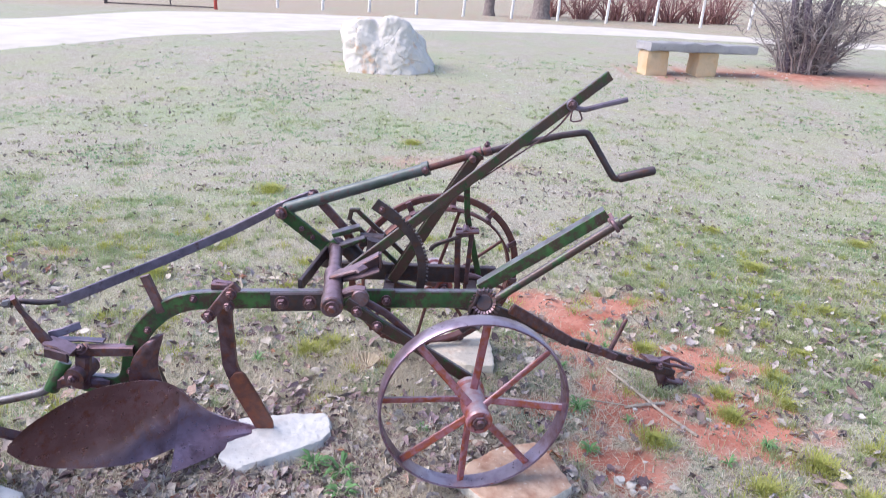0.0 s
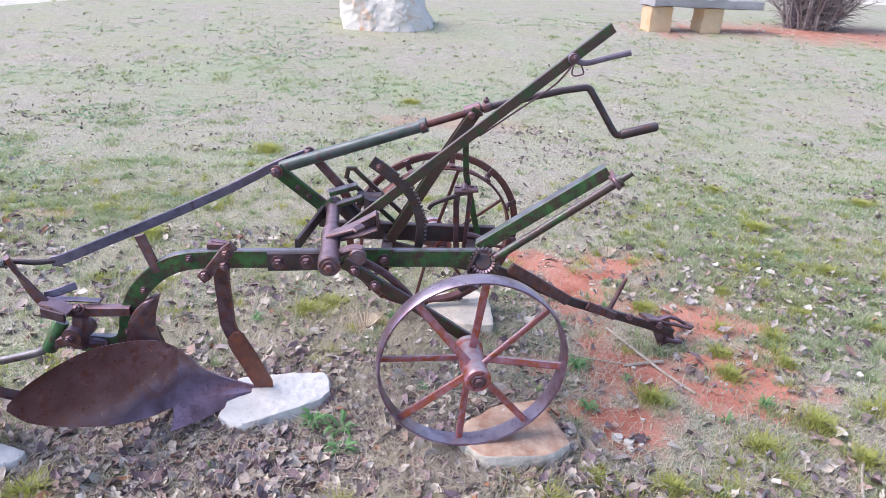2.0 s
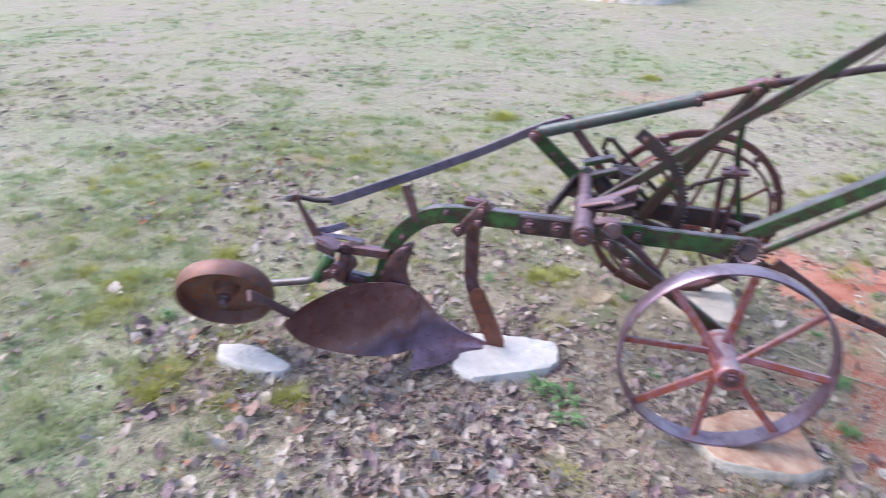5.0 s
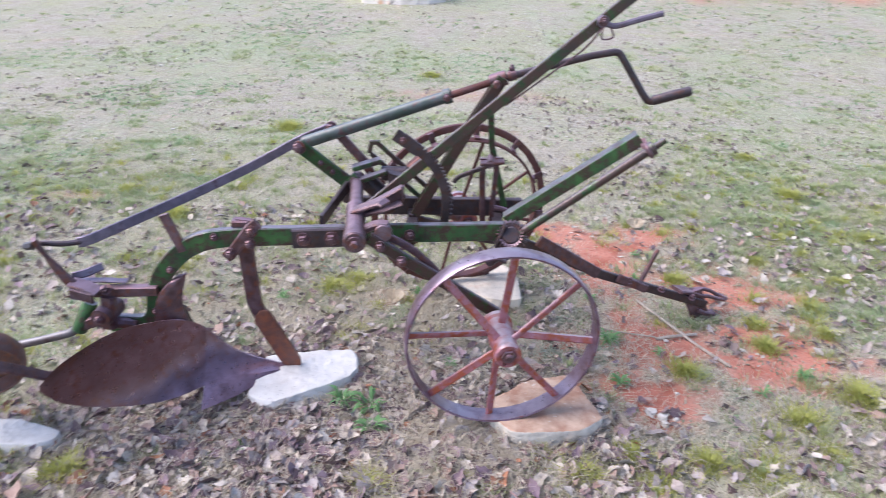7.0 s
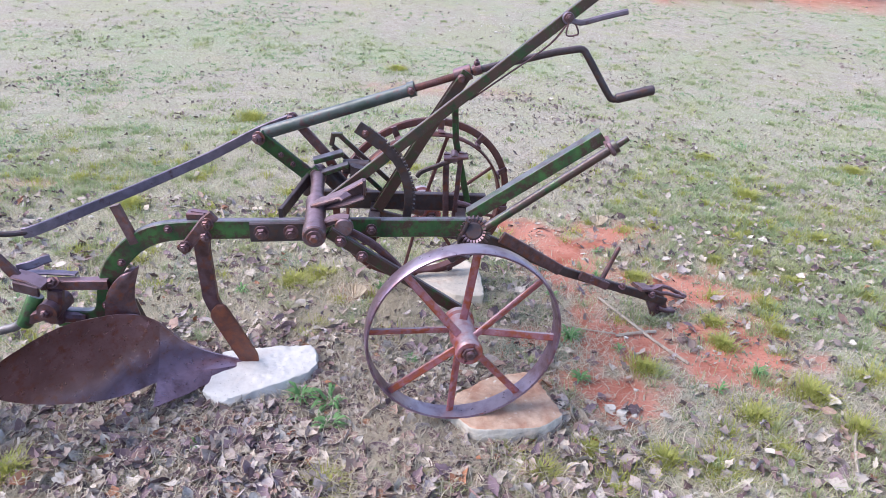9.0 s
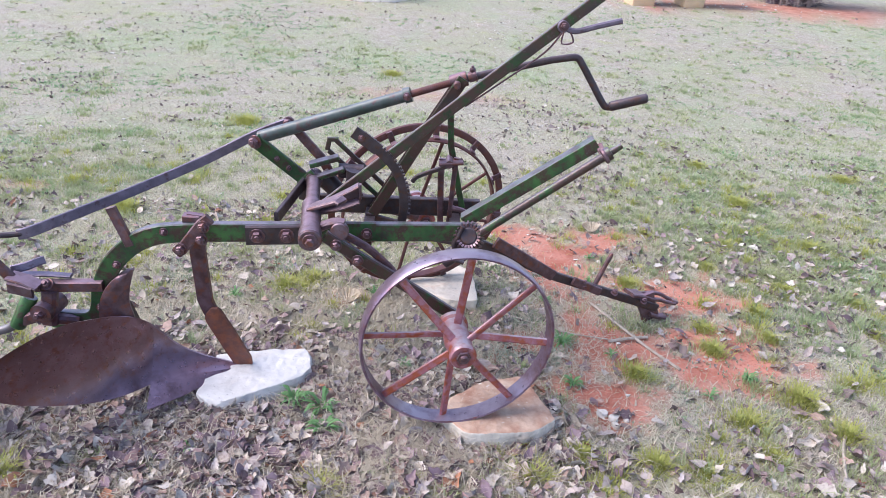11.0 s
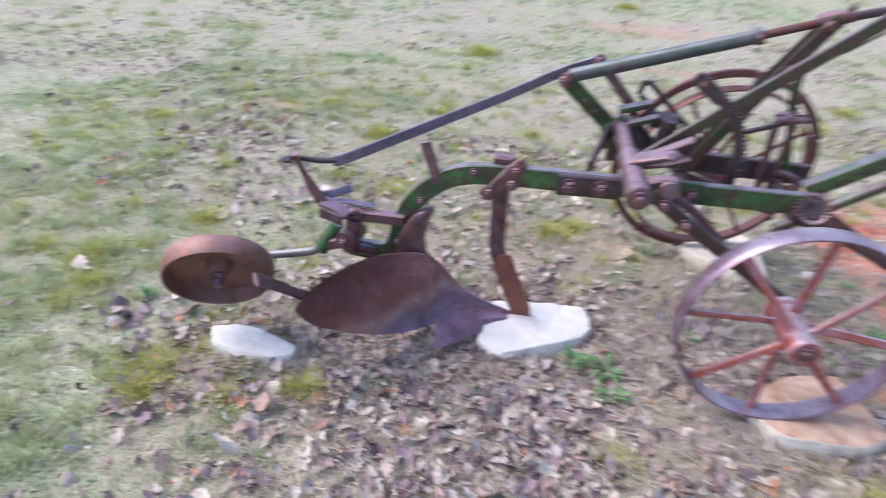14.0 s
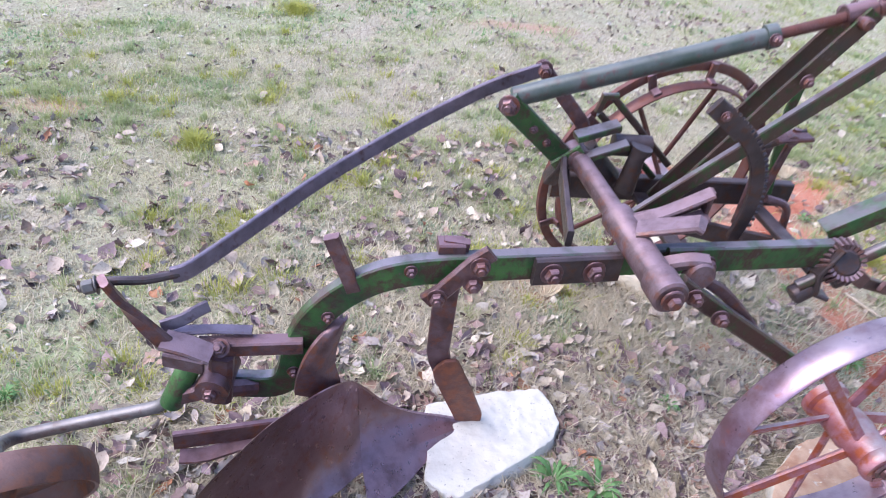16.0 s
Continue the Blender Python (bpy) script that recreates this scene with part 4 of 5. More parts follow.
    sweep(bm, [(0.03, 1.965, 0.685), (0.028, 1.97, 0.62), (0.035, 1.985, 0.44)], 0.012, 0.02, (0, 1, 0), 0.003)
    sweep(bm, [(0.075, 1.965, 0.69), (0.07, 1.97, 0.62), (0.062, 1.985, 0.46)], 0.012, 0.016, (0, 1, 0), 0.003)
    tube(bm, [(0.053, 1.93, 0.677), (0.053, 2.0, 0.677)], 0.012, 14)
    sweep(bm, [(0.02, 1.95, 0.675), (0.095, 1.955, 0.682)], 0.05, 0.01, (0, 1, 0), 0.003)
    part("fork", bm, RUST, plough)
    bm = bmesh.new()
    sweep(bm, smooth_path([(-0.062, 1.955, 0.605), (-0.045, 1.955, 0.625), (0.02, 1.958, 0.652), (0.095, 1.965, 0.685)], 3), 0.012, 0.014, (0, 1, 0), 0.003)
    part("hand_catch", bm, DARK, plough)
    bm = bmesh.new()
    tube(bm, smooth_path([(0.07, 1.965, 0.52), (0.12, 1.96, 0.505), (0.13, 1.955, 0.45), (0.14, 1.95, 0.39)], 4), 0.009, 10)
    part("hook_rod", bm, RUST, plough)
    one("knee_plate", [(-0.21, 1.93, 0.48), (-0.02, 1.93, 0.44), (0.08, 1.9, 0.44)], 0.012, 0.045, DARK, (0.2, 1, 0))
    one("cross_tie", [(-0.18, 1.69, 0.50), (-0.2, 2.03, 0.48)], 0.035, 0.012, DARK, (1, 0, 0))
    one("cross_tie", [(0.09, 1.74, 0.485), (0.08, 2.04, 0.47)], 0.035, 0.014, DARK, (1, 0, 0))
    # crank arm of the far wheel
    bm = bmesh.new()
    tube(bm, [(-0.36, 2.05, 0.55), (-0.2, 2.12, 0.46), (-0.06, 2.2, 0.39), (-0.06, 2.35, 0.385)], 0.02, 12)
    part("far_crank_arm", bm, RUST, plough)


upper_frame()


def steering_gear():
    """Channel, shaft and bevel gear at the front."""
    bm = bmesh.new()
    p0, p1 = Vector((0.105, 1.775, 0.548)), Vector((0.462, 1.757, 0.815))
    d = (p1 - p0).normalized()
    sweep(bm, [p0, p1], 0.006, 0.034, (0, 1, 0), 0.001)
    up = Vector((-d.z, 0, d.x))
    sweep(bm, [p0 + up * 0.0165 + Vector((0, 0.018, 0)), p1 + up * 0.0165 + Vector((0, 0.018, 0))], 0.042, 0.005, (0, 1, 0), 0.001)
    ch = part("gear_channel", bm, GREEN, plough, "green angle iron along the gear shaft")
    bm = bmesh.new()
    a, b = Vector((0.05, 1.7215, 0.463)), Vector((0.478, 1.73, 0.79))
    e = (b - a).normalized()
    tube(bm, [a, b, b + e * 0.002, b + e * 0.02, b + e * 0.022, b + e * 0.055], [0.0125, 0.0125, 0.02, 0.02, 0.01, 0.008], 14)
    sh = part("gear_shaft", bm, LEVER, plough, "grey-green steel shaft")
    bm = bmesh.new()
    cyl(bm, b - e * 0.004, e, 0.023, 0.012, 14)
    sweep(bm, [b + Vector((-0.01, 0.04, 0.02)), b + Vector((0.0, -0.01, 0.0))], 0.02, 0.012, e, 0.002)
    part("collar", bm, RUST, sh)
    # bevel gear
    c = Vector((0.118, 1.72, 0.528))
    n = Vector((-0.1, -0.85, 0.5)).normalized()
    s = n.cross(Vector((0, 0, 1))).normalized()
    u = s.cross(n)
    bm = bmesh.new()
    tube(bm, [c - n * 0.02, c - n * 0.012, c + n * 0.006, c + n * 0.012], [0.034, 0.041, 0.03, 0.022], 28)
    g = part("bevel_gear", bm, DARK, plough, "dark toothed bevel gear")
    for k in range(22):
        q = k * math.tau / 22
        rr = s * math.cos(q) + u * math.sin(q)
        bm = bmesh.new()
        sweep(bm, [c - n * 0.016 + rr * 0.045, c + n * 0.012 + rr * 0.031], 0.006, 0.011, n.cross(rr), 0.001)
        part("tooth", bm, CAST, g)
    bm = bmesh.new()
    sweep(bm, [(0.10, 1.725, 0.56), (0.075, 1.722, 0.50), (0.085, 1.718, 0.455), (0.11, 1.716, 0.448)], 0.035, 0.01, (0, 1, 0), 0.003)
    cyl(bm, (0.08, 1.725, 0.462), (-0.8, -0.1, -0.6), 0.02, 0.04, 14)
    cyl(bm, (0.105, 1.72, 0.485), (0.75, 0, 0.6), 0.022, 0.045, 14)
    part("gear_bearing", bm, DARK, plough)


steering_gear()


def drawbar():
    a, b, c = Vector((0.12, 1.90, 0.445)), Vector((0.52, 2.055, 0.222)), Vector((0.90, 2.205, 0.058))
    bm = bmesh.new()
    sweep(bm, [a, b.lerp(a, 0.15), c], 0.02, 0.032, (-0.37, 0.92, 0), 0.003)
    db = part("drawbar", bm, DARK, plough, "dark iron drawbar resting on the earth")
    bm = bmesh.new()
    sweep(bm, [a + Vector((0.1, 0.02, -0.02)), b + Vector((-0.08, -0.05, 0.05))], 0.012, 0.04, (-0.37, 0.92, 0), 0.003)
    sweep(bm, [b + Vector((0.0, -0.02, 0.02)), b.lerp(c, 0.3) + Vector((0.0, -0.02, 0.006))], 0.012, 0.03, (-0.37, 0.92, 0), 0.003)
    part("drawbar_plate", bm, RUST, db)
    for t in (0.1, 0.45, 0.8):
        p = b.lerp(c, t)
        bolt(db, p + Vector((0.005, -0.013, 0.015)), (0.2, -0.5, 0.85), 0.011, 0.012)
    bm = bmesh.new()
    tube(bm, [(0.612, 2.1, 0.18), (0.62, 2.106, 0.2), (0.664, 2.122, 0.312), (0.667, 2.123, 0.318)], [0.008, 0.009, 0.008, 0.005], 10)
    part("draw_pin", bm, RUST, db, "rusted upright pin")
    # the clevis: two waved jaws round a slot, a web and a lower finger
    bm = bmesh.new()
    jaw = (-0.37, 0.92, 0)
    sweep(bm, smooth_path([(0.775, 2.15, 0.136), (0.835, 2.178, 0.118), (0.875, 2.196, 0.1), (0.91, 2.21, 0.09), (0.95, 2.228, 0.072), (0.985, 2.242, 0.06)], 3), 0.018, 0.013, jaw, 0.004)
    sweep(bm, smooth_path([(0.78, 2.18, 0.13), (0.84, 2.215, 0.112), (0.885, 2.238, 0.106), (0.925, 2.25, 0.094), (0.955, 2.256, 0.076), (0.985, 2.258, 0.062)], 3), 0.016, 0.014, jaw, 0.004)
    sweep(bm, [(0.77, 2.165, 0.137), (0.825, 2.193, 0.12)], 0.06, 0.014, jaw, 0.004)
    sweep(bm, [(0.965, 2.252, 0.072), (0.992, 2.262, 0.06)], 0.038, 0.013, jaw, 0.004)
    part("clevis", bm, RUST, db, "worn open clevis jaws")
    bm = bmesh.new()
    sweep(bm, smooth_path([(0.842, 2.186, 0.125), (0.852, 2.19, 0.085), (0.872, 2.197, 0.045), (0.885, 2.2, 0.012)], 3), 0.016, 0.075, jaw, 0.004)
    part("clevis_web", bm, RUST, db)
    bm = bmesh.new()
    sweep(bm, smooth_path([(0.868, 2.19, 0.04), (0.905, 2.204, 0.022), (0.945, 2.22, 0.012)], 3), 0.034, 0.016, jaw, 0.004)
    part("clevis_finger", bm, RUST, db)


drawbar()


# ---- stones under the plough ----
def stone(name, centre, size, turn, seed, mat, label, category="stone", cuts=9, rough=0.06, sub=4, group="", box=0.0):
    """A broken stone: a ball squared off by planes and roughened."""
    rng = random.Random(seed)
    bm = bmesh.new()
    bmesh.ops.create_icosphere(bm, subdivisions=sub, radius=1.0)
    planes = [(Vector((rng.gauss(0, 1), rng.gauss(0, 1), rng.gauss(0, 0.8))).normalized(), rng.uniform(0.55, 0.85)) for _ in range(cuts)] + [(Vector((0, 0, 1)), 0.6), (Vector((0, 0, -1)), 0.6)]
    rot = Matrix.Rotation(radians(turn), 3, "Z")
    for v in bm.verts:
        p = v.co.copy()
        p = p.lerp(p / max(abs(p.x), abs(p.y), abs(p.z)) * 0.75, box)
        for n, d in planes:
            k = p.dot(n)
            if k > d:
                p -= n * (k - d) * 0.92
        f = 1 + rough * (noise.noise(p * 2.2 + Vector((seed, 0, 0))) * 1.4 + noise.noise(p * 6 + Vector((0, seed, 0))) * 0.7 + noise.noise(p * 16) * 0.3)
        p = Vector((p.x * f * size[0] / 1.5, p.y * f * size[1] / 1.5, p.z * f * size[2] / 1.2))
        v.co = rot @ p + Vector(centre)
    return tagged(part(name, bm, mat, None, label), label, category, group)


def slab(polygon, top, seed, mat, label, rough=0.05, soft=16, tilt=(0.0, 0.0), skirt=0.12):
    """A flat broken stone: soft-edged planes round a polygon of the plan, roughened."""
    pts = [Vector((x, y, 0)) for x, y in polygon]
    c = sum(pts, Vector()) / len(pts)
    c.z = top * 0.35
    planes = [(Vector((tilt[0], tilt[1], 1)).normalized(), top - c.z), (Vector((0, 0, -1)), c.z + 0.04)]
    for a, b in zip(pts, pts[1:] + pts[:1]):
        n = Vector((b.y - a.y, a.x - b.x, 0)).normalized()
        d = n.dot(a - c.xy.to_3d())
        if d < 0:
            n, d = -n, -d
        planes.append(((n + Vector((0, 0, skirt))).normalized(), d))
    bm = bmesh.new()
    bmesh.ops.create_icosphere(bm, subdivisions=6, radius=1.0)
    size = max((p - c).length for p in pts)
    for v in bm.verts:
        u = v.co.normalized()
        u = Vector((u.x, u.y, u.z * 0.35)).normalized()
        g = sum(max(0.0, n.dot(u) / d) ** soft for n, d in planes) ** (1 / soft)
        p = u / g
        w = p / size * 2.2 + Vector((seed, seed * 0.7, 0))
        f = 1 + rough * (noise.noise(w * 1.3) * 0.8 + noise.noise(w * 4) * 0.35 + noise.noise(w * 11) * 0.22)
        p = Vector((p.x * f, p.y * f, p.z * (1 + (f - 1) * 1.5) + top * 0.05 * noise.noise(w * 5)))
        v.co = p + c
    return tagged(part("stone", bm, mat, None, label), label, "stone")


slab([(-0.665, 1.752), (-0.52, 1.782), (-0.4, 1.822), (-0.375, 1.79), (-0.35, 1.7), (-0.372, 1.655), (-0.48, 1.575), (-0.575, 1.51), (-0.66, 1.535)], 0.05, 3, WHITE_STONE, "chalk-white rough limestone under the share", 0.07, 60, tilt=(0.03, -0.05), skirt=0.2)
slab([(0.06, 1.50), (0.10, 1.585), (0.21, 1.675), (0.33, 1.715), (0.372, 1.60), (0.415, 1.505), (0.328, 1.436), (0.145, 1.414)], 0.058, 31, TAN_STONE, "tan flat limestone under the near wheel", 0.05, 26, skirt=0.02)
slab([(-0.09, 2.30), (-0.03, 2.45), (0.1, 2.50), (0.185, 2.46), (0.2, 2.20), (0.08, 2.19)], 0.05, 14, PALE_STONE, "pale flat limestone under the far wheel", 0.06, 24, skirt=0.02)
slab([(-1.425, 1.36), (-1.373, 1.39), (-1.298, 1.4), (-1.147, 1.36), (-1.14, 1.32), (-1.186, 1.294), (-1.306, 1.286), (-1.39, 1.3)], 0.032, 26, WHITE_STONE, "small white limestone beside the tail wheel", 0.05, 26, skirt=0.2)


# ---- far things ----
def boulder():
    """A broad upright block, higher and overhanging on one side, with a groove in its top."""
    bm = bmesh.new()
    bmesh.ops.create_icosphere(bm, subdivisions=6, radius=1.0)
    planes = [(Vector(n).normalized(), d) for n, d in (((0, -1, 0.12), 0.5), ((-0.1, 0.1, 1), 0.5), ((-1, -0.1, -0.16), 0.76), ((0.88, -0.05, 0.4), 0.7), ((-0.55, -0.8, 0.1), 0.68), ((0.6, -0.75, 0.2), 0.66), ((0, 0, -1), 0.6), ((0, 1, 0.1), 0.5), ((0.5, 0.2, 0.85), 0.6), ((-0.6, 0, 0.8), 0.78))]
    base = Vector((-1.37, 11.45, rise(11.2) + 0.37))
    for v in bm.verts:
        u = v.co.normalized()
        p = u / sum(max(0.0, n.dot(u) / d) ** 18 for n, d in planes) ** (1 / 18)
        groove = 0.11 * math.exp(-((p.x + 0.08) / 0.1) ** 2) * step(-0.1, 0.4, p.z)
        crack = abs(noise.noise(p * 2.1 + Vector((3, 0, 1))))
        f = 1 + 0.07 * noise.noise(p * 2.3) + 0.06 * noise.noise(p * 5) + 0.035 * noise.noise(p * 11) + 0.018 * noise.noise(p * 25) - 0.03 * (1 - step(0.0, 0.035, crack))
        v.co = Vector((p.x * f * 0.88 - 0.03, p.y * f + groove * 0.5 * step(0, 0.4, -p.y), (p.z * f - groove * 0.7) * 0.86)) + base
    tagged(part("boulder", bm, BOULDER), "big weathered white boulder with ochre stains", "boulder")


boulder()


def bench():
    BX, BY = 4.06, 12.3
    z0 = rise(BY)
    bc = thing("stone_bench", BX, BY, z0, "grey stone slab bench on two ochre blocks", "bench")
    rot = Matrix.Rotation(radians(9), 3, "Z")

    def block(name, cx, w, d, zlo, zhi, mat, label, wave=0.014):
        bm = bmesh.new()
        bmesh.ops.create_cube(bm, size=1.0)
        bmesh.ops.subdivide_edges(bm, edges=bm.edges[:], cuts=9, use_grid_fill=True)
        for v in bm.verts:
            p = v.co
            e = sum(1 for k in p if abs(k) > 0.49)
            f = 1 - 0.03 * max(0, e - 1)
            p = Vector((p.x * w * f, p.y * d * f, p.z * (zhi - zlo) * (1 - 0.04 * max(0, e - 1))))
            p += Vector((noise.noise(p * 6 + Vector((cx, 0, 0))), noise.noise(p * 6 + Vector((0, cx, 3))), noise.noise(p * 5))) * wave
            v.co = rot @ (p + Vector((cx, 0, 0))) + Vector((BX, BY, z0 + (zlo + zhi) / 2))
        part(name, bm, mat, bc, label)

    block("slab", 0.05, 2.04, 0.6, 0.385, 0.54, SLAB, "rough grey slab", 0.03)
    block("support_block", -0.74, 0.4, 0.42, -0.05, 0.39, BLOCK, "ochre stone block")
    block("support_block", 0.2, 0.38, 0.42, -0.05, 0.39, BLOCK, "ochre stone block")


bench()


def shrub(name, x, y, stems, tall, spread, seed, mat, label, thick=0.03, twigs=7, stout=()):
    """A leafless shrub: many bent stems, each with side twigs."""
    rng = random.Random(seed)
    z0 = rise(y) - 0.03
    sh = thing(name, x, y, z0, label, "shrub")
    for _ in range(stems):
        bm = bmesh.new()
        a = rng.uniform(0, math.tau)
        r0 = rng.uniform(0, 0.28) * spread
        base = Vector((x + math.cos(a) * r0 * 1.3, y + math.sin(a) * r0, z0))
        lean = Vector((math.cos(a), math.sin(a), 0)) * rng.uniform(0.1, 1.0) * spread
        h = tall * rng.uniform(0.35, 1.0)
        pts = [base + lean * (t ** 1.2) + Vector((0, 0, h * t)) + Vector((rng.gauss(0, 0.11), rng.gauss(0, 0.11), 0)) * (t * 2) for t in (0, 0.15, 0.35, 0.6, 0.8, 1.0)]
        pts = smooth_path(pts, 2)[:-1:2] + [pts[-1]]
        r = thick * rng.uniform(0.4, 1.2)
        tube(bm, pts, [r, r * 0.9, r * 0.7, r * 0.45, r * 0.25, r * 0.1], 5)
        for _ in range(twigs):
            k = rng.randrange(0, 5)
            p = pts[k].lerp(pts[k + 1], rng.random())
            dr = Vector((rng.gauss(0, 1), rng.gauss(0, 1), rng.uniform(-0.2, 0.8))).normalized() * rng.uniform(0.2, 0.7) * spread * 0.6
            tube(bm, [p, p + dr * 0.5 + Vector((0, 0, 0.04)), p + dr], [r * 0.35, r * 0.22, r * 0.08], 4)
        part("stem", bm, mat, sh)
    for dx, dy in stout:
        bm = bmesh.new()
        lean = Vector((rng.gauss(dx * 0.8, 0.22), rng.gauss(0, 0.3), 0))
        pts = [Vector((x + dx, y + dy, z0 - 0.05)) + lean * t * t + Vector((rng.gauss(0, 0.05), 0, tall * 1.2 * t)) for t in (0, 0.1, 0.3, 0.55, 0.8, 1.0)]
        tube(bm, pts, [0.12, 0.085, 0.075, 0.06, 0.04, 0.015], 10)
        part("stout_stem", bm, DARK_BARK, sh, "thick dark stem")


shrub("bush", 6.6, 13.4, 110, 2.3, 1.4, 4, TWIG_GREY, "leafless dark many-stemmed bush on red earth", 0.02, 22, tuple((-0.36 + 0.12 * k, 0.15 * math.sin(k * 2.4)) for k in range(7)))
for k, (x, y, sc) in enumerate(((5.6, 34.5, 1.0), (7.2, 34.5, 1.2), (8.7, 35.0, 1.1), (10.2, 35.5, 1.2), (11.6, 35.5, 1.0), (13.0, 36.5, 1.3), (4.2, 36, 0.9))):
    shrub("dry_shrub", x, y, 40, 1.9 * sc, 1.4 * sc, 40 + k, RED_TWIG, "dark reddish leafless shrubs beyond the fence", 0.05)


def fence():
    fc = thing("fence", 0, 31.2, rise(31.2), "white post-and-rail paddock fence", "fence")
    rng = random.Random(2)
    xs = [-8.83 + 2.13 * k for k in range(12)]
    for x in xs:
        y = 31.2 + rng.uniform(-0.15, 0.15)
        bm = bmesh.new()
        cyl(bm, (x + rng.uniform(-0.05, 0.05), y, rise(y) - 0.1), (0.06 + rng.uniform(-0.04, 0.04), 0, 1), 0.07, 1.42, 12, 0.06)
        part("post", bm, POST, fc)
    for z in (1.27,):
        for a, b in zip(xs, xs[1:]):
            bm = bmesh.new()
            sweep(bm, [(a + 0.01, 31.1, rise(31.2) + z), (b - 0.01, 31.1, rise(31.2) + z)], 0.05, 0.1, (0, 1, 0), 0.01)
            part("rail", bm, POST, fc)


fence()


def gate():
    gt = thing("gate", -12.4, 27.5, rise(27.5), "dark metal farm gate with a red post", "gate")
    z = rise(27.5)
    bm = bmesh.new()
    for h in (0.05, 0.55, 1.1):
        sweep(bm, [(-14.75, 27.7, z + h), (-10.15, 27.2, z + h)], 0.05, 0.05, (0, 1, 0), 0.006)
    sweep(bm, [(-12.0, 27.4, z + 0.08), (-12.0, 27.4, z + 1.1)], 0.05, 0.05, (0, 1, 0), 0.006)
    part("gate_bars", bm, GATE_DARK, gt)
    for x, y, m, r in ((-10.1, 27.2, GATE_RED, 0.07), (-14.8, 27.7, GATE_DARK, 0.07)):
        bm = bmesh.new()
        cyl(bm, (x, y, z - 0.1), (0, 0, 1), r, 1.5, 14)
        part("post", bm, m, gt)


gate()


def tree(x, y, r, seed):
    rng = random.Random(seed)
    z0 = rise(y) - 0.1
    tr = thing("tree", x, y, z0, "dark bare tree trunk beyond the fence", "tree")
    bm = bmesh.new()
    tube(bm, [(x, y, z0), (x, y, z0 + 0.4), (x + 0.05, y, z0 + 1.6), (x + 0.15, y, z0 + 3.2)], [r * 1.35, r, r * 0.9, r * 0.6], 16)
    part("trunk", bm, BARK, tr)
    bm = bmesh.new()
    for _ in range(14):
        h = rng.uniform(1.6, 3.2)
        d = Vector((rng.gauss(0, 1), rng.gauss(0, 1), rng.uniform(0.6, 1.6))).normalized() * rng.uniform(1.5, 3)
        p = Vector((x + 0.05, y, z0 + h))
        tube(bm, [p, p + d * 0.5 + Vector((0, 0, 0.1)), p + d], [r * 0.35, r * 0.2, r * 0.05], 6)
        for _ in range(5):
            q = p + d * rng.uniform(0.4, 1)
            e = Vector((rng.gauss(0, 1), rng.gauss(0, 1), rng.uniform(0, 1))) * 0.5
            tube(bm, [q, q + e], [r * 0.08, r * 0.02], 4)
    part("crown", bm, BARK, tr, "bare branches")


tree(3.3, 32.6, 0.4, 1)
tree(0.9, 33.5, 0.25, 2)


# ---- ground cover ----
def clear_of(x, y):
    """Keeps plants off the stones."""
    for cx, cy, rx, ry in ((-0.51, 1.665, 0.14, 0.13), (0.235, 1.565, 0.17, 0.12), (0.06, 2.35, 0.14, 0.14), (-1.28, 1.345, 0.13, 0.055)):
        if ((x - cx) / rx) ** 2 + ((y - cy) / ry) ** 2 < 1:
            return False
    return True


def mesh_of(name, verts, faces, mat, label, category):
    me = bpy.data.meshes.new(name)
    me.from_pydata(verts, [], faces)
    me.materials.append(mat)
    return tagged(new(name, me), label, category, kind="stuff")


def field(rng, n, x0, x1, y0, y1, density):
    """Random places, kept by a density between 0 and 1."""
    out, known = [], {}
    while len(out) < n:
        x, y = rng.uniform(x0, x1), rng.uniform(y0, y1)
        cell = (int(x * 25), int(y * 25))
        if cell not in known:
            known[cell] = density(x, y)
        if rng.random() < known[cell] and clear_of(x, y):
            out.append((x, y))
    return out


def green_here(x, y):
    g = noise.noise((x * 0.9, y * 0.9, 11)) * 0.3 + noise.noise((x * 3.3, y * 3.3, 7)) * 0.4
    g += 0.3 * step(0.5, 1.5, x) + 0.1 * step(1.1, 2.2, -x) + 0.1 * step(2.4, 4.0, y) + 0.5 * lush(x, y)
    return max(0.08, min(1.0, 0.25 + g * 0.9)) * (1 - 0.8 * soil(x, y)) * (1 - 0.75 * min(1, litter_here(x, y)))


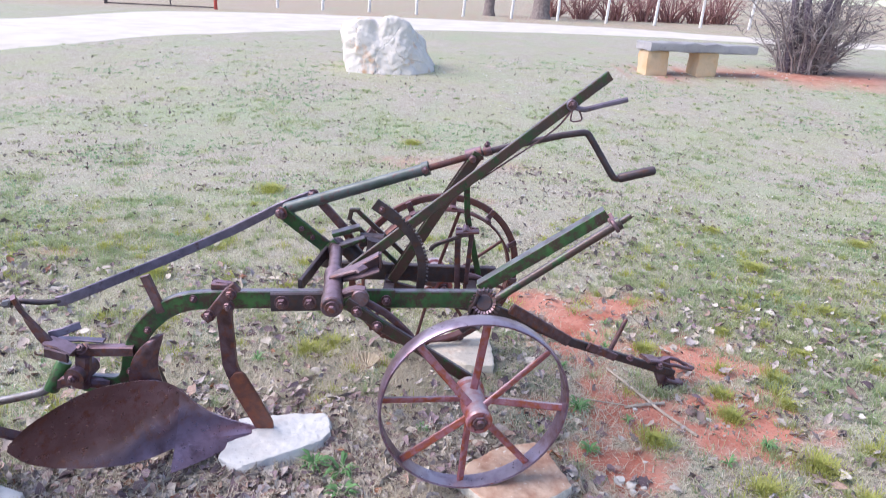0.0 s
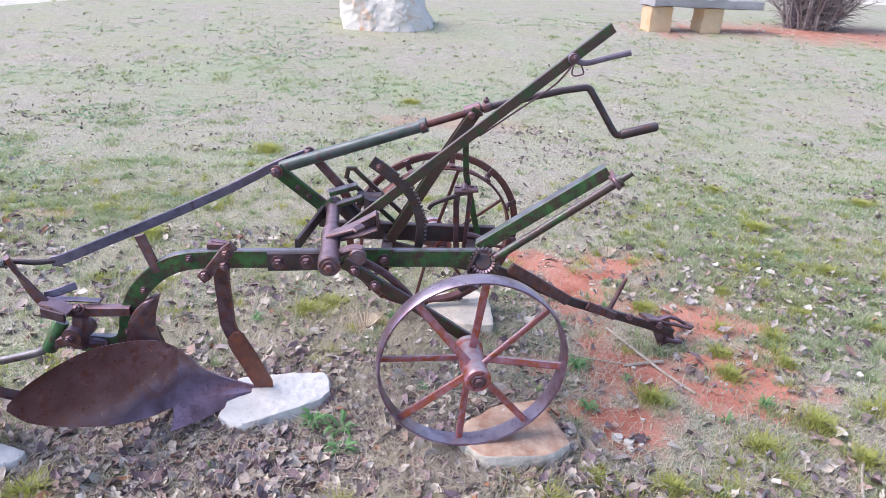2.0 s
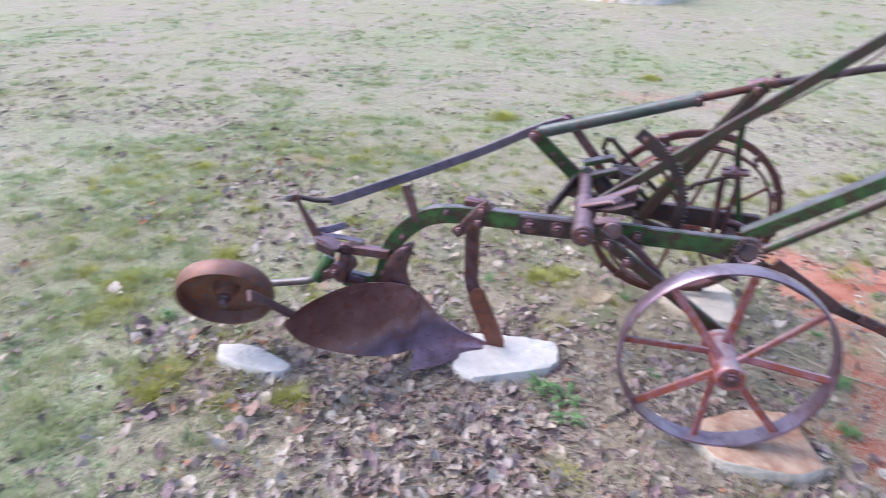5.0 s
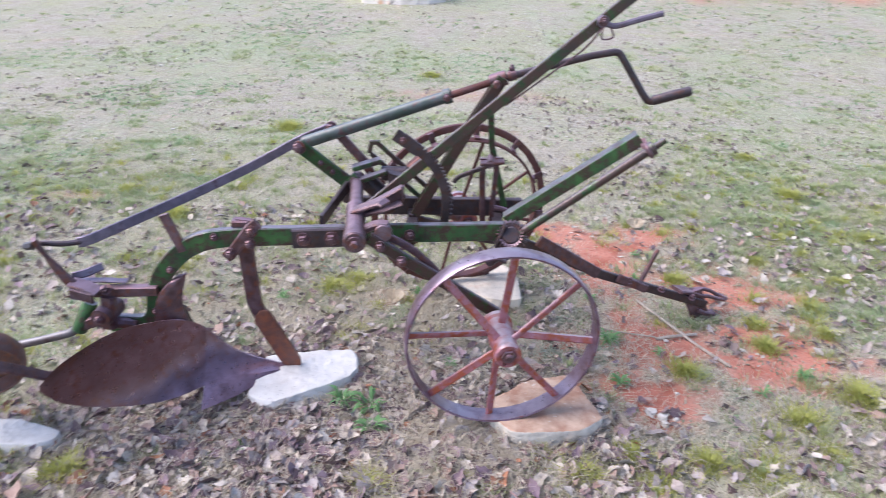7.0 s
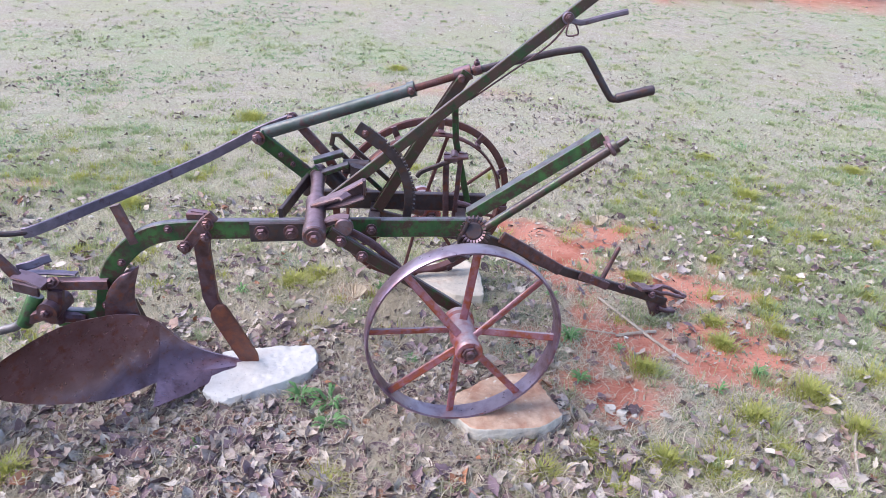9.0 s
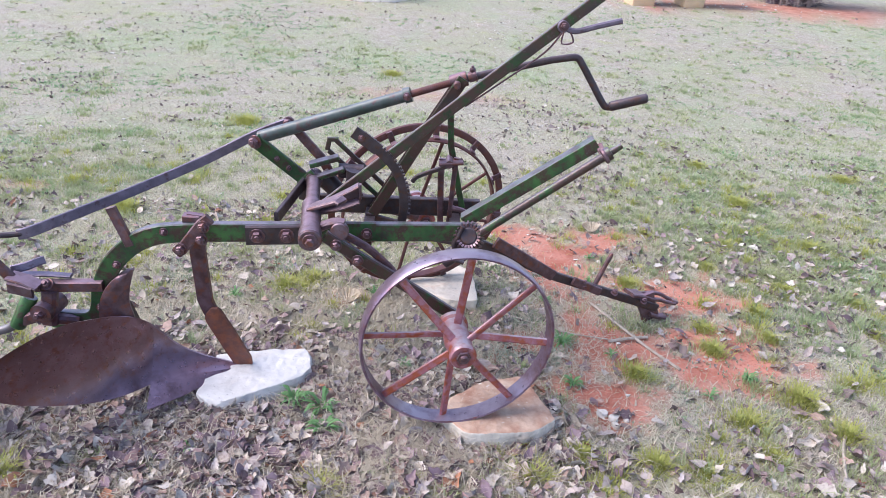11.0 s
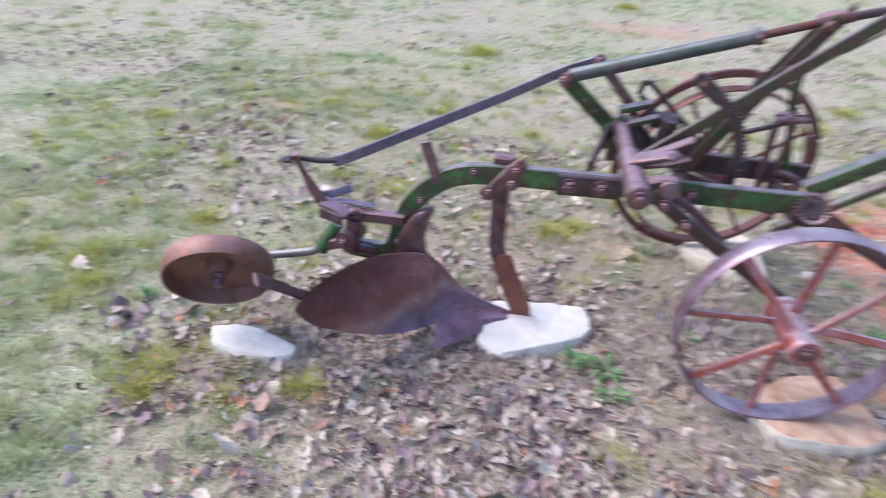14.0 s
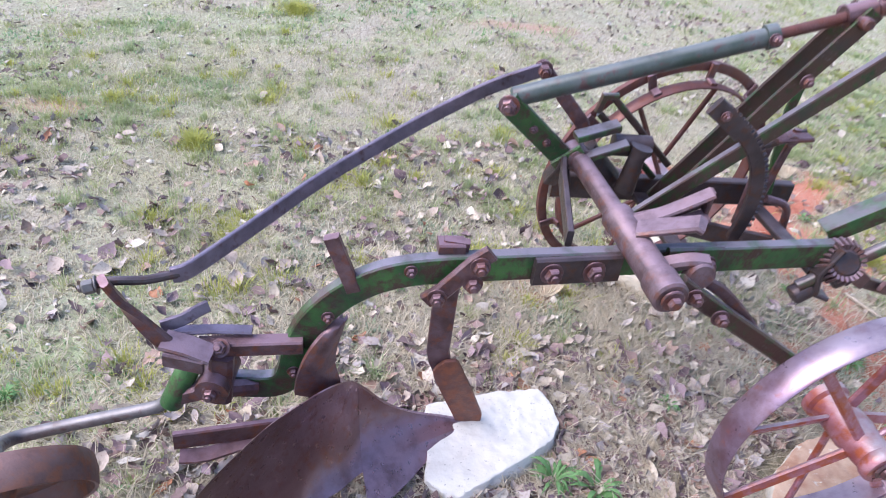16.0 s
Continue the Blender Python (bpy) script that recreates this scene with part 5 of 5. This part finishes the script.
def blades(name, rng, places, mat, lo, hi, width, flat, label):
    """Bent grass blades, joined."""
    verts, faces = [], []
    for x, y in places:
        h = rng.uniform(lo, hi)
        w = width * rng.uniform(0.6, 1.3)
        a = rng.uniform(0, math.tau)
        ca, sa = math.cos(a), math.sin(a)
        b = rng.gauss(0, 0.35)
        lean = rng.uniform(0.2, 1.0) if flat < 0.5 else rng.uniform(1.2, 4.0)
        z = height(x, y) - 0.002
        L = h / math.hypot(1, lean)
        i = len(verts)
        px, py = -sa * w / 2, ca * w / 2
        mx, my, mz = x + ca * lean * L * 0.4, y + sa * lean * L * 0.4, z + L * 0.62
        tx, ty, tz = x + (ca + b * -sa) * lean * L, y + (sa + b * ca) * lean * L, z + L * (1.0 if flat < 0.5 else rng.uniform(0.3, 1.0))
        verts += [(x - px, y - py, z), (x + px, y + py, z), (mx + px * 0.8, my + py * 0.8, mz), (mx - px * 0.8, my - py * 0.8, mz), (tx, ty, tz)]
        faces += [(i, i + 1, i + 2, i + 3), (i + 3, i + 2, i + 4)]
    return mesh_of(name, verts, faces, mat, label, "grass")


rng = random.Random(11)


def dry_here(x, y):
    return (0.55 + 0.45 * noise.noise((x * 2.2, y * 2.2, 2))) * (1 - 0.93 * soil(x, y))


def near(x, y):
    """One close round the plough, falling softly to nothing."""
    x += 0.3 * noise.noise((x * 1.5, y * 1.5, 51))
    y += 0.3 * noise.noise((x * 1.5, y * 1.5, 57))
    return step(-3.5, -2.2, x) * (1 - step(2.0, 3.4, x)) * step(0.0, 0.7, y) * (1 - step(3.0, 4.9, y))


def wide(x, y):
    """The meadow round that, thinning out into the distance."""
    r = math.hypot(x * 0.8, y - 0.5)
    return (1 - 0.9 * near(x, y)) * (1 - step(3.5, 17, r)) / (1 + (r / 4) ** 2) * 1.4


blades("dry_grass", rng, field(rng, 60000, -3.6, 3.5, -0.2, 5.0, lambda x, y: dry_here(x, y) * near(x, y)), STRAW, 0.012, 0.04, 0.0022, 0, "thin upright dry grass")
blades("dry_grass", rng, field(rng, 120000, -3.6, 3.5, -0.2, 5.0, lambda x, y: dry_here(x, y) * near(x, y)), DRY, 0.018, 0.055, 0.0028, 1, "matted pale dry grass")
blades("dry_grass", rng, field(rng, 150000, -10, 9, -1.5, 17, lambda x, y: dry_here(x, y) * wide(x, y)), DRY, 0.02, 0.055, 0.006, 1, "matted pale dry grass")
blades("straw", rng, field(rng, 3500, -0.4, 0.3, 1.2, 1.75, lambda x, y: math.exp(-((x + 0.04) / 0.14) ** 2 - ((y - 1.42) / 0.11) ** 2) + 0.06), STRAW, 0.05, 0.12, 0.0024, 1, "dense bleached straw beside the wheel")
blades("straw", rng, field(rng, 21000, -1.6, 1.2, 0.6, 2.9, lambda x, y: litter_here(x, y) * (0.5 + 0.8 * noise.noise((x * 4, y * 4, 31)))), STRAW, 0.04, 0.12, 0.0024, 1, "loose bleached straw among the leaves")


blades("straw", rng, field(rng, 16000, -1.2, 0.7, 1.5, 2.7, lambda x, y: math.exp(-((x + 0.15) / 0.5) ** 2 - ((y - 1.95) / 0.42) ** 2) * (0.5 + 0.9 * noise.noise((x * 5, y * 5, 33)))), STRAW, 0.03, 0.1, 0.0026, 1, "tangled bleached straw behind the wheel")


def mounds(rng, seeds, count, spread, lo, hi, width):
    """Low splayed tufts, joined."""
    verts, faces = [], []
    for x, y in seeds:
        r = rng.uniform(*spread)
        tall = rng.uniform(0.6, 1.25)
        for _ in range(rng.randrange(*count)):
            a, q = rng.uniform(0, math.tau), abs(rng.gauss(0, 0.6))
            bx, by = x + math.cos(a) * q * r, y + math.sin(a) * q * r
            a += rng.gauss(0, 0.6)
            h = rng.uniform(lo, hi) * tall
            out = h * (0.25 + 0.8 * min(1.2, q)) * rng.uniform(0.5, 1.3)
            w = width * rng.uniform(0.6, 1.3)
            z = height(bx, by) - 0.003
            ca, sa = math.cos(a), math.sin(a)
            px, py = -sa * w / 2, ca * w / 2
            i = len(verts)
            mx, my = bx + ca * out * 0.4, by + sa * out * 0.4
            verts += [(bx - px, by - py, z), (bx + px, by + py, z), (mx + px * 0.8, my + py * 0.8, z + h * 0.65), (mx - px * 0.8, my - py * 0.8, z + h * 0.65), (bx + ca * out, by + sa * out, z + h * rng.uniform(0.7, 1.0))]
            faces += [(i, i + 1, i + 2, i + 3), (i + 3, i + 2, i + 4)]
    return verts, faces


def grass(name, seeds, count, spread, lo, hi, width, mat, label):
    verts, faces = mounds(rng, seeds, count, spread, lo, hi, width)
    mesh_of(name, verts, faces, mat, label, "grass")


grass("green_grass", field(rng, 2700, -3.6, 3.5, -0.2, 5.0, lambda x, y: green_here(x, y) * near(x, y)), (20, 130), (0.02, 0.075), 0.012, 0.042, 0.0026, LIVE, "short yellow-green grass tufts")
grass("green_grass", field(rng, 4600, -10, 9, -1.5, 17, lambda x, y: green_here(x, y) ** 2 * wide(x, y)), (30, 110), (0.06, 0.2), 0.008, 0.032, 0.006, LIVE, "short yellow-green grass tufts")
grass("clover", field(rng, 1100, -5, 3.6, 0.3, 4.8, lambda x, y: (max(0, noise.noise((x * 1.3, y * 1.3, 41))) + 0.8 * lush(x, y)) * green_here(x, y)) + field(rng, 2600, -8, 8, 3.0, 15, lambda x, y: max(0, noise.noise((x * 0.6, y * 0.6, 45))) * 2 * (1 - step(8, 15, y)) * step(3, 5, y)), (14, 30), (0.03, 0.1), 0.008, 0.022, 0.006, CLOVER, "low blue-green clover patches")


grass("clover", field(rng, 170, 0.25, 1.35, 1.5, 2.5, lambda x, y: 0.15 + 0.8 * max(0, noise.noise((x * 4, y * 4, 71)))), (10, 22), (0.02, 0.05), 0.006, 0.016, 0.006, GREY_HERB, "low grey-green herbs on the bare earth")


grass("green_grass", field(rng, 330, -3.2, 3.2, 1.2, 5.0, lambda x, y: (0.25 + max(0, noise.noise((x * 2.2, y * 2.2, 75)))) * green_here(x, y) * near(x, y)), (50, 150), (0.03, 0.075), 0.018, 0.042, 0.003, TUFT, "soft yellow-green tufts between the dry grass")
grass("clover", field(rng, 420, -1.1, 0.5, 1.65, 2.6, lambda x, y: max(0, noise.noise((x * 4, y * 4, 73))) * 1.6), (12, 26), (0.02, 0.055), 0.008, 0.024, 0.006, GREY_HERB, "low grey-green herbs in the straw")


def grass_tuft(x, y, r, tall, seed):
    """One larger tuft that stands out."""
    g = random.Random(seed)
    verts, faces = mounds(g, [(x, y)], (int(700 * r / 0.06), int(800 * r / 0.06)), (r, r * 1.01), tall * 0.5, tall, 0.0028)
    me = bpy.data.meshes.new("grass_tuft")
    me.from_pydata(verts, [], faces)
    me.materials.append(TUFT)
    tagged(new("grass_tuft", me), "soft yellow-green tuft of live grass", "grass", "grass tufts round the plough")


TUFTS = ((0.03, 1.27), (-0.24, 1.24), (0.32, 1.32), (0.50, 1.27), (0.47, 1.41), (-1.27, 2.43), (-1.06, 1.22), (-0.49, 2.39), (-0.57, 2.31), (1.08, 2.16), (1.06, 1.99), (1.36, 2.31), (1.29, 2.72), (1.57, 2.54), (1.84, 2.43), (1.32, 2.10), (1.25, 1.72), (1.03, 1.60), (0.68, 1.39), (1.31, 1.55), (1.48, 1.83), (0.73, 1.82), (1.04, 1.45), (0.82, 1.36), (1.93, 3.02), (0.87, 2.51), (1.81, 4.36), (1.79, 3.60), (2.75, 4.22), (0.90, 4.39), (-0.54, 7.06), (-1.47, 4.84), (-1.55, 3.02), (-1.49, 1.17), (-1.47, 1.09), (-1.96, 1.45), (-2.27, 1.59), (-2.06, 1.61), (-1.86, 1.96), (-2.73, 2.85), (-1.25, 1.14))
pick = random.Random(77)
for k, (x, y) in enumerate(TUFTS):
    r = pick.uniform(0.035, 0.06) * (1 + 0.18 * max(0, y - 2.6)) * (1.35 if x < -1.2 else 1.0)
    grass_tuft(x, y, r, pick.uniform(0.038, 0.055) * (1 + 0.1 * max(0, y - 2.6)), 700 + k)


def leaves(spots, name, mat, lo, hi, label):
    """Curled, lobed and torn dry leaves, joined."""
    verts, faces = [], []
    n = 8
    for x, y in spots:
        L = rng.uniform(lo, hi) * (1.35 if rng.random() < 0.2 else 1.0)
        W = L * rng.uniform(0.4, 0.85)
        m = Matrix.Translation((x, y, height(x, y) + rng.uniform(0.003, 0.024))) @ Euler((rng.gauss(0, 0.5), rng.gauss(0, 0.5), rng.uniform(0, math.tau))).to_matrix().to_4x4()
        curl, fold, twist = rng.uniform(-0.6, 1.0), rng.uniform(-0.3, 0.9), rng.gauss(0, 0.7)
        lobed = rng.random() < 0.6
        torn = rng.choice((0, 0, 1, 2)) if lobed else 0
        phase = rng.randrange(2)
        i = len(verts)
        for k in range(n):
            t = -1 + 2 * k / (n - 1)
            full = max(0.05, (1 - abs(t) ** 1.7) * (1.0 + 0.25 * t))
            if k >= n - torn:
                full *= 0.4
            ca, sa = math.cos(twist * t), math.sin(twist * t)
            for sgn in (-1, 0, 1):
                w = full * (rng.uniform(0.45, 0.7) if lobed and (k + phase) % 2 and sgn else rng.uniform(0.85, 1.1))
                px, py, pz = t * L + sgn * sgn * rng.uniform(-0.06, 0.14) * L, sgn * W * w, curl * L * 0.5 * t * t + sgn * sgn * fold * W * w * 0.7 + rng.uniform(-0.06, 0.06) * L
                verts.append(tuple(m @ Vector((px, py * ca - pz * sa, py * sa + pz * ca))))
        for k in range(n - 1):
            for sgn in (0, 1):
                p = i + k * 3 + sgn
                faces.append((p, p + 1, p + 4, p + 3))
    ob = mesh_of(name, verts, faces, mat, label, "leaves")
    ob.data.polygons.foreach_set("use_smooth", [True] * len(faces))


leaves(field(rng, 8800, -2.6, 2.6, 0.4, 3.2, lambda x, y: litter_here(x, y) * near(x, y)), "leaf_litter", LEAF, 0.009, 0.03, "curled dry brown and grey fallen leaves")
leaves(field(rng, 4200, -4.5, 3.5, 0.2, 4.9, lambda x, y: (0.12 + 0.1 * step(0.6, 1.4, x) + max(0, noise.noise((x * 1.6, y * 1.6, 61)))) * (0.25 + 0.75 * step(-0.5, 0.6, x)) * (1 - 0.75 * soil(x, y)) * (0.2 + near(x, y))) + field(rng, 15000, -10, 9, -1, 16, lambda x, y: (0.06 + 0.5 * step(0.05, 0.4, noise.noise((x * 0.7, y * 0.7, 63))) + 0.6 * step(0.15, 0.4, noise.noise((x * 2.6, y * 2.6, 64)))) * wide(x, y)), "scattered_leaves", FLECK, 0.007, 0.023, "small dark dry leaves scattered in the grass")


def pebbles():
    verts, faces = [], []
    ico = ((0, 0, 1), (0.9, 0, 0.3), (0.28, 0.85, 0.3), (-0.72, 0.53, 0.3), (-0.72, -0.53, 0.3), (0.28, -0.85, 0.3), (0.6, 0.5, -0.4), (-0.5, 0.7, -0.4), (-0.5, -0.7, -0.4), (0.6, -0.5, -0.4))
    tri = ((0, 1, 2), (0, 2, 3), (0, 3, 4), (0, 4, 5), (0, 5, 1), (1, 6, 2), (2, 7, 3), (3, 8, 4), (4, 8, 5), (5, 9, 1), (1, 9, 6), (2, 6, 7), (3, 7, 8), (5, 8, 9))
    spots = field(rng, 500, -2.8, 3.0, 0.8, 4.5, lambda x, y: 0.5) + field(rng, 1300, -6, 7, 3.5, 13, lambda x, y: 0.15 + max(0, noise.noise((x, y, 81))))
    for x, y in spots:
        s = rng.uniform(0.003, 0.008) * (1 + 0.13 * max(0, y - 4)) * (1.7 if rng.random() < 0.06 else 1)
        i = len(verts)
        z = height(x, y)
        q = rng.uniform(0, math.tau)
        for a, b, c in ico:
            k = s * rng.uniform(0.7, 1.3)
            verts.append((x + (a * math.cos(q) - b * math.sin(q)) * k * 1.3, y + (a * math.sin(q) + b * math.cos(q)) * k, z + c * k * 0.7 + s * 0.5))
        faces += [tuple(i + v for v in t) for t in tri]
    mesh_of("pebbles", verts, faces, PEBBLE, "small pale stones and daisies in the grass", "pebbles")


pebbles()


def weed(x, y, size, seed, label="small green thistle rosette among dry leaves"):
    """A rosette of pointed lobed leaves."""
    r = random.Random(seed)
    z = height(x, y) + 0.004
    wd = thing("weed", x, y, z, label, "weed", "weeds round the plough")
    for k in range(r.randrange(26, 38)):
        bm = bmesh.new()
        a = r.uniform(0, math.tau)
        L = size * r.uniform(0.4, 0.7)
        up = r.uniform(0.9, 2.8)
        d = Vector((math.cos(a), math.sin(a), 0))
        s = Vector((-d.y, d.x, 0))
        row = []
        for t, w in ((0, 0.03), (0.25, 0.07), (0.4, 0.045), (0.6, 0.085), (0.75, 0.045), (1.0, 0.008)):
            c = Vector((x, y, z)) + d * L * t + Vector((0, 0, up * L * (t - 0.75 * t * t)))
            row.append((bm.verts.new(c - s * w * L), bm.verts.new(c + Vector((0, 0, -0.1 * w * L))), bm.verts.new(c + s * w * L)))
        for p, q in zip(row, row[1:]):
            bm.faces.new((p[0], p[1], q[1], q[0]))
            bm.faces.new((p[1], p[2], q[2], q[1]))
        part("leaf", bm, WEED, wd)


for k, (x, y, s) in enumerate(((-0.29, 1.55, 0.105), (-0.38, 1.575, 0.095), (-0.27, 1.45, 0.09), (0.5, 1.98, 0.08), (-0.06, 1.8, 0.055), (0.5, 1.74, 0.065), (-0.75, 2.21, 0.06), (0.67, 1.92, 0.05), (-0.62, 1.35, 0.045), (0.75, 2.75, 0.05), (-0.21, 2.29, 0.06), (0.9, 2.35, 0.05), (0.7, 2.5, 0.05), (0.48, 2.3, 0.05), (1.12, 1.82, 0.06), (-1.72, 1.45, 0.06), (-1.62, 1.75, 0.05), (0.95, 1.72, 0.05))):
    weed(x, y, s, 60 + k)


def twig(pts, r, label="thin dry fallen twig"):
    bm = bmesh.new()
    tube(bm, smooth_path([(x, y, height(x, y) + z) for x, y, z in pts], 4), r, 6)
    tagged(part("twig", bm, TWIG, None, label), label, "twig", "fallen twigs")


twig(((0.67, 2.3, 0.01), (0.75, 2.12, 0.015), (0.82, 1.99, 0.01), (0.9, 1.87, 0.006)), 0.0055)
twig(((0.68, 2.02, 0.008), (0.76, 2.04, 0.012), (0.84, 2.07, 0.01)), 0.006)
twig(((0.3, 2.18, 0.01), (0.5, 2.06, 0.015), (0.68, 2.03, 0.01)), 0.003)
twig(((1.2, 1.35, 0.006), (1.27, 1.5, 0.015), (1.36, 1.62, 0.01)), 0.005)
twig(((-0.05, 1.36, 0.01), (-0.12, 1.5, 0.02), (-0.2, 1.62, 0.01)), 0.003)

def fan_leaf(x, y, size, turn, seed, label):
    """A broad dry leaf, ribbed like a fan and curled up at its edge."""
    r = random.Random(seed)
    bm = bmesh.new()
    z = height(x, y) + 0.012
    n = 17
    rows = []
    for k in range(n):
        a = radians(turn) + (k / (n - 1) - 0.5) * 2.4
        L = size * (0.85 + 0.15 * math.cos((k / (n - 1) - 0.5) * 2.4)) * (1 if k % 2 else 0.97) * r.uniform(0.9, 1.03)
        lift = 0.002 if k % 2 else -0.001
        rows.append([bm.verts.new((x + math.cos(a) * L * t, y + math.sin(a) * L * t, z + lift * t * 2 + size * 0.55 * t ** 2.2)) for t in (0.06, 0.35, 0.65, 0.88, 1.0)])
    for p, q in zip(rows, rows[1:]):
        for i in range(4):
            bm.faces.new((p[i], p[i + 1], q[i + 1], q[i]))
    bmesh.ops.solidify(bm, geom=bm.faces[:], thickness=0.0012)
    tagged(part("fan_leaf", bm, PALE_LEAF, None, label), label, "leaf")


fan_leaf(-0.31, 2.2, 0.06, 75, 1, "pale curled fan-shaped dry leaf in the litter")
fan_leaf(0.82, 3.05, 0.06, 100, 2, "pale curled dry leaf on the red earth")

def clods():
    """Crumbs of red earth by the weeds, and pale chips beside the wheel's stone."""
    r = random.Random(17)
    for k in range(16):
        a, q = r.uniform(0, math.tau), abs(r.gauss(0, 0.035))
        x, y, w = -0.365 + math.cos(a) * q * 1.6, 1.415 + math.sin(a) * q, r.uniform(0.006, 0.016)
        stone("clod", (x, y, height(x, y) + w * 0.5), (w * 2, w * 1.6, w * 1.1), r.uniform(0, 180), 90 + k, CLOD, "crumbly red earth clod beside the weeds", "clod", 6, 0.22, 2, "red earth clods")
    for k, (x, y, w) in enumerate(((0.57, 1.6, 0.02), (0.6, 1.575, 0.023), (0.62, 1.605, 0.015), (0.6, 1.55, 0.016), (0.64, 1.58, 0.012))):
        stone("chip", (x, y, height(x, y) + w * 0.35), (w * 1.5, w * 1.2, w * 0.8), 40 * k, 120 + k, PEBBLE, "small white stone chip on red earth", "stone", 6, 0.12, 2, "white stone chips")


clods()


# ---- large single leaves ----
def leaf_mesh(seed):
    """One curled, lobed leaf of about 6 cm."""
    r = random.Random(seed)
    bm = bmesh.new()
    curl, fold, twist = r.uniform(-0.4, 0.9), r.uniform(-0.2, 0.8), r.gauss(0, 0.5)
    rows = []
    n = 15
    lobe = r.choice((0.0, 0.25, 0.45, 0.5))
    for k in range(n):
        t = -1 + 2 * k / (n - 1)
        w = max(0.025, (1 - abs(t) ** 1.8) * (0.5 + 0.14 * t))
        zc = curl * 0.5 * t * t
        ca, sa = math.cos(twist * t), math.sin(twist * t)
        row = []
        for q in (-1, -0.5, 0, 0.5, 1):
            cutback = 1 - lobe * (0.5 + 0.5 * math.cos(k * 2.1 + (1.3 if q > 0 else 0))) * abs(q)
            py, pz = q * w * cutback * r.uniform(0.92, 1.08), zc + abs(q) * fold * w * 0.7 + r.uniform(-0.035, 0.035)
            row.append(bm.verts.new(Vector((t + abs(q) * 0.1 * lobe, py * ca - pz * sa, py * sa + pz * ca)) * 0.03))
        rows.append(row)
    for r0, r1 in zip(rows, rows[1:]):
        for i in range(4):
            bm.faces.new((r0[i], r0[i + 1], r1[i + 1], r1[i]))
    me = bpy.data.meshes.new("fallen_leaf")
    bm.to_mesh(me)
    bm.free()
    for p in me.polygons:
        p.use_smooth = True
    return me


def big_leaf_material():
    m = material("large_dry_leaf", 0.6)
    o = node(m, "ObjectInfo")
    r = node(m, "ValToRGB")
    link(m, o.outputs["Random"], r.inputs[0])
    for k, (p, col) in enumerate(((0.0, (0.1, 0.065, 0.085)), (1.0, (0.54, 0.49, 0.46)), (0.22, (0.26, 0.18, 0.22)), (0.42, (0.3, 0.18, 0.15)), (0.6, (0.4, 0.32, 0.29)), (0.8, (0.46, 0.4, 0.38)))):
        el = r.color_ramp.elements[k] if k < 2 else r.color_ramp.elements.new(p)
        el.position, el.color = p, (*col, 1)
    c = mix(m, noise_fac(m, 90.0, 0.5, 0.7), r.outputs[0], (0.2, 0.14, 0.14))
    return finish(m, c, 0.4, 200.0)


LEAF_MESHES = [leaf_mesh(300 + k) for k in range(14)]
BIG_LEAF = big_leaf_material()
for me in LEAF_MESHES:
    me.materials.append(BIG_LEAF)
for k, (x, y) in enumerate(field(rng, 230, -1.25, 0.45, 0.8, 1.8, lambda x, y: litter_here(x, y) * (0.2 if y > 1.4 else 1.0)) + field(rng, 26, 0.3, 2.2, 0.9, 2.4, lambda x, y: 0.4)):
    lf = new("fallen_leaf", LEAF_MESHES[k % 14])
    lf.matrix_world = Matrix.Translation((x, y, height(x, y) + rng.uniform(0.012, 0.026))) @ Euler((rng.gauss(0, 0.35), rng.gauss(0, 0.35), rng.uniform(0, math.tau))).to_matrix().to_4x4() @ Matrix.Scale(rng.uniform(0.75, 1.45), 4)
    tagged(lf, "curled dry fallen leaf lying in the grass", "leaf", "fallen leaves")
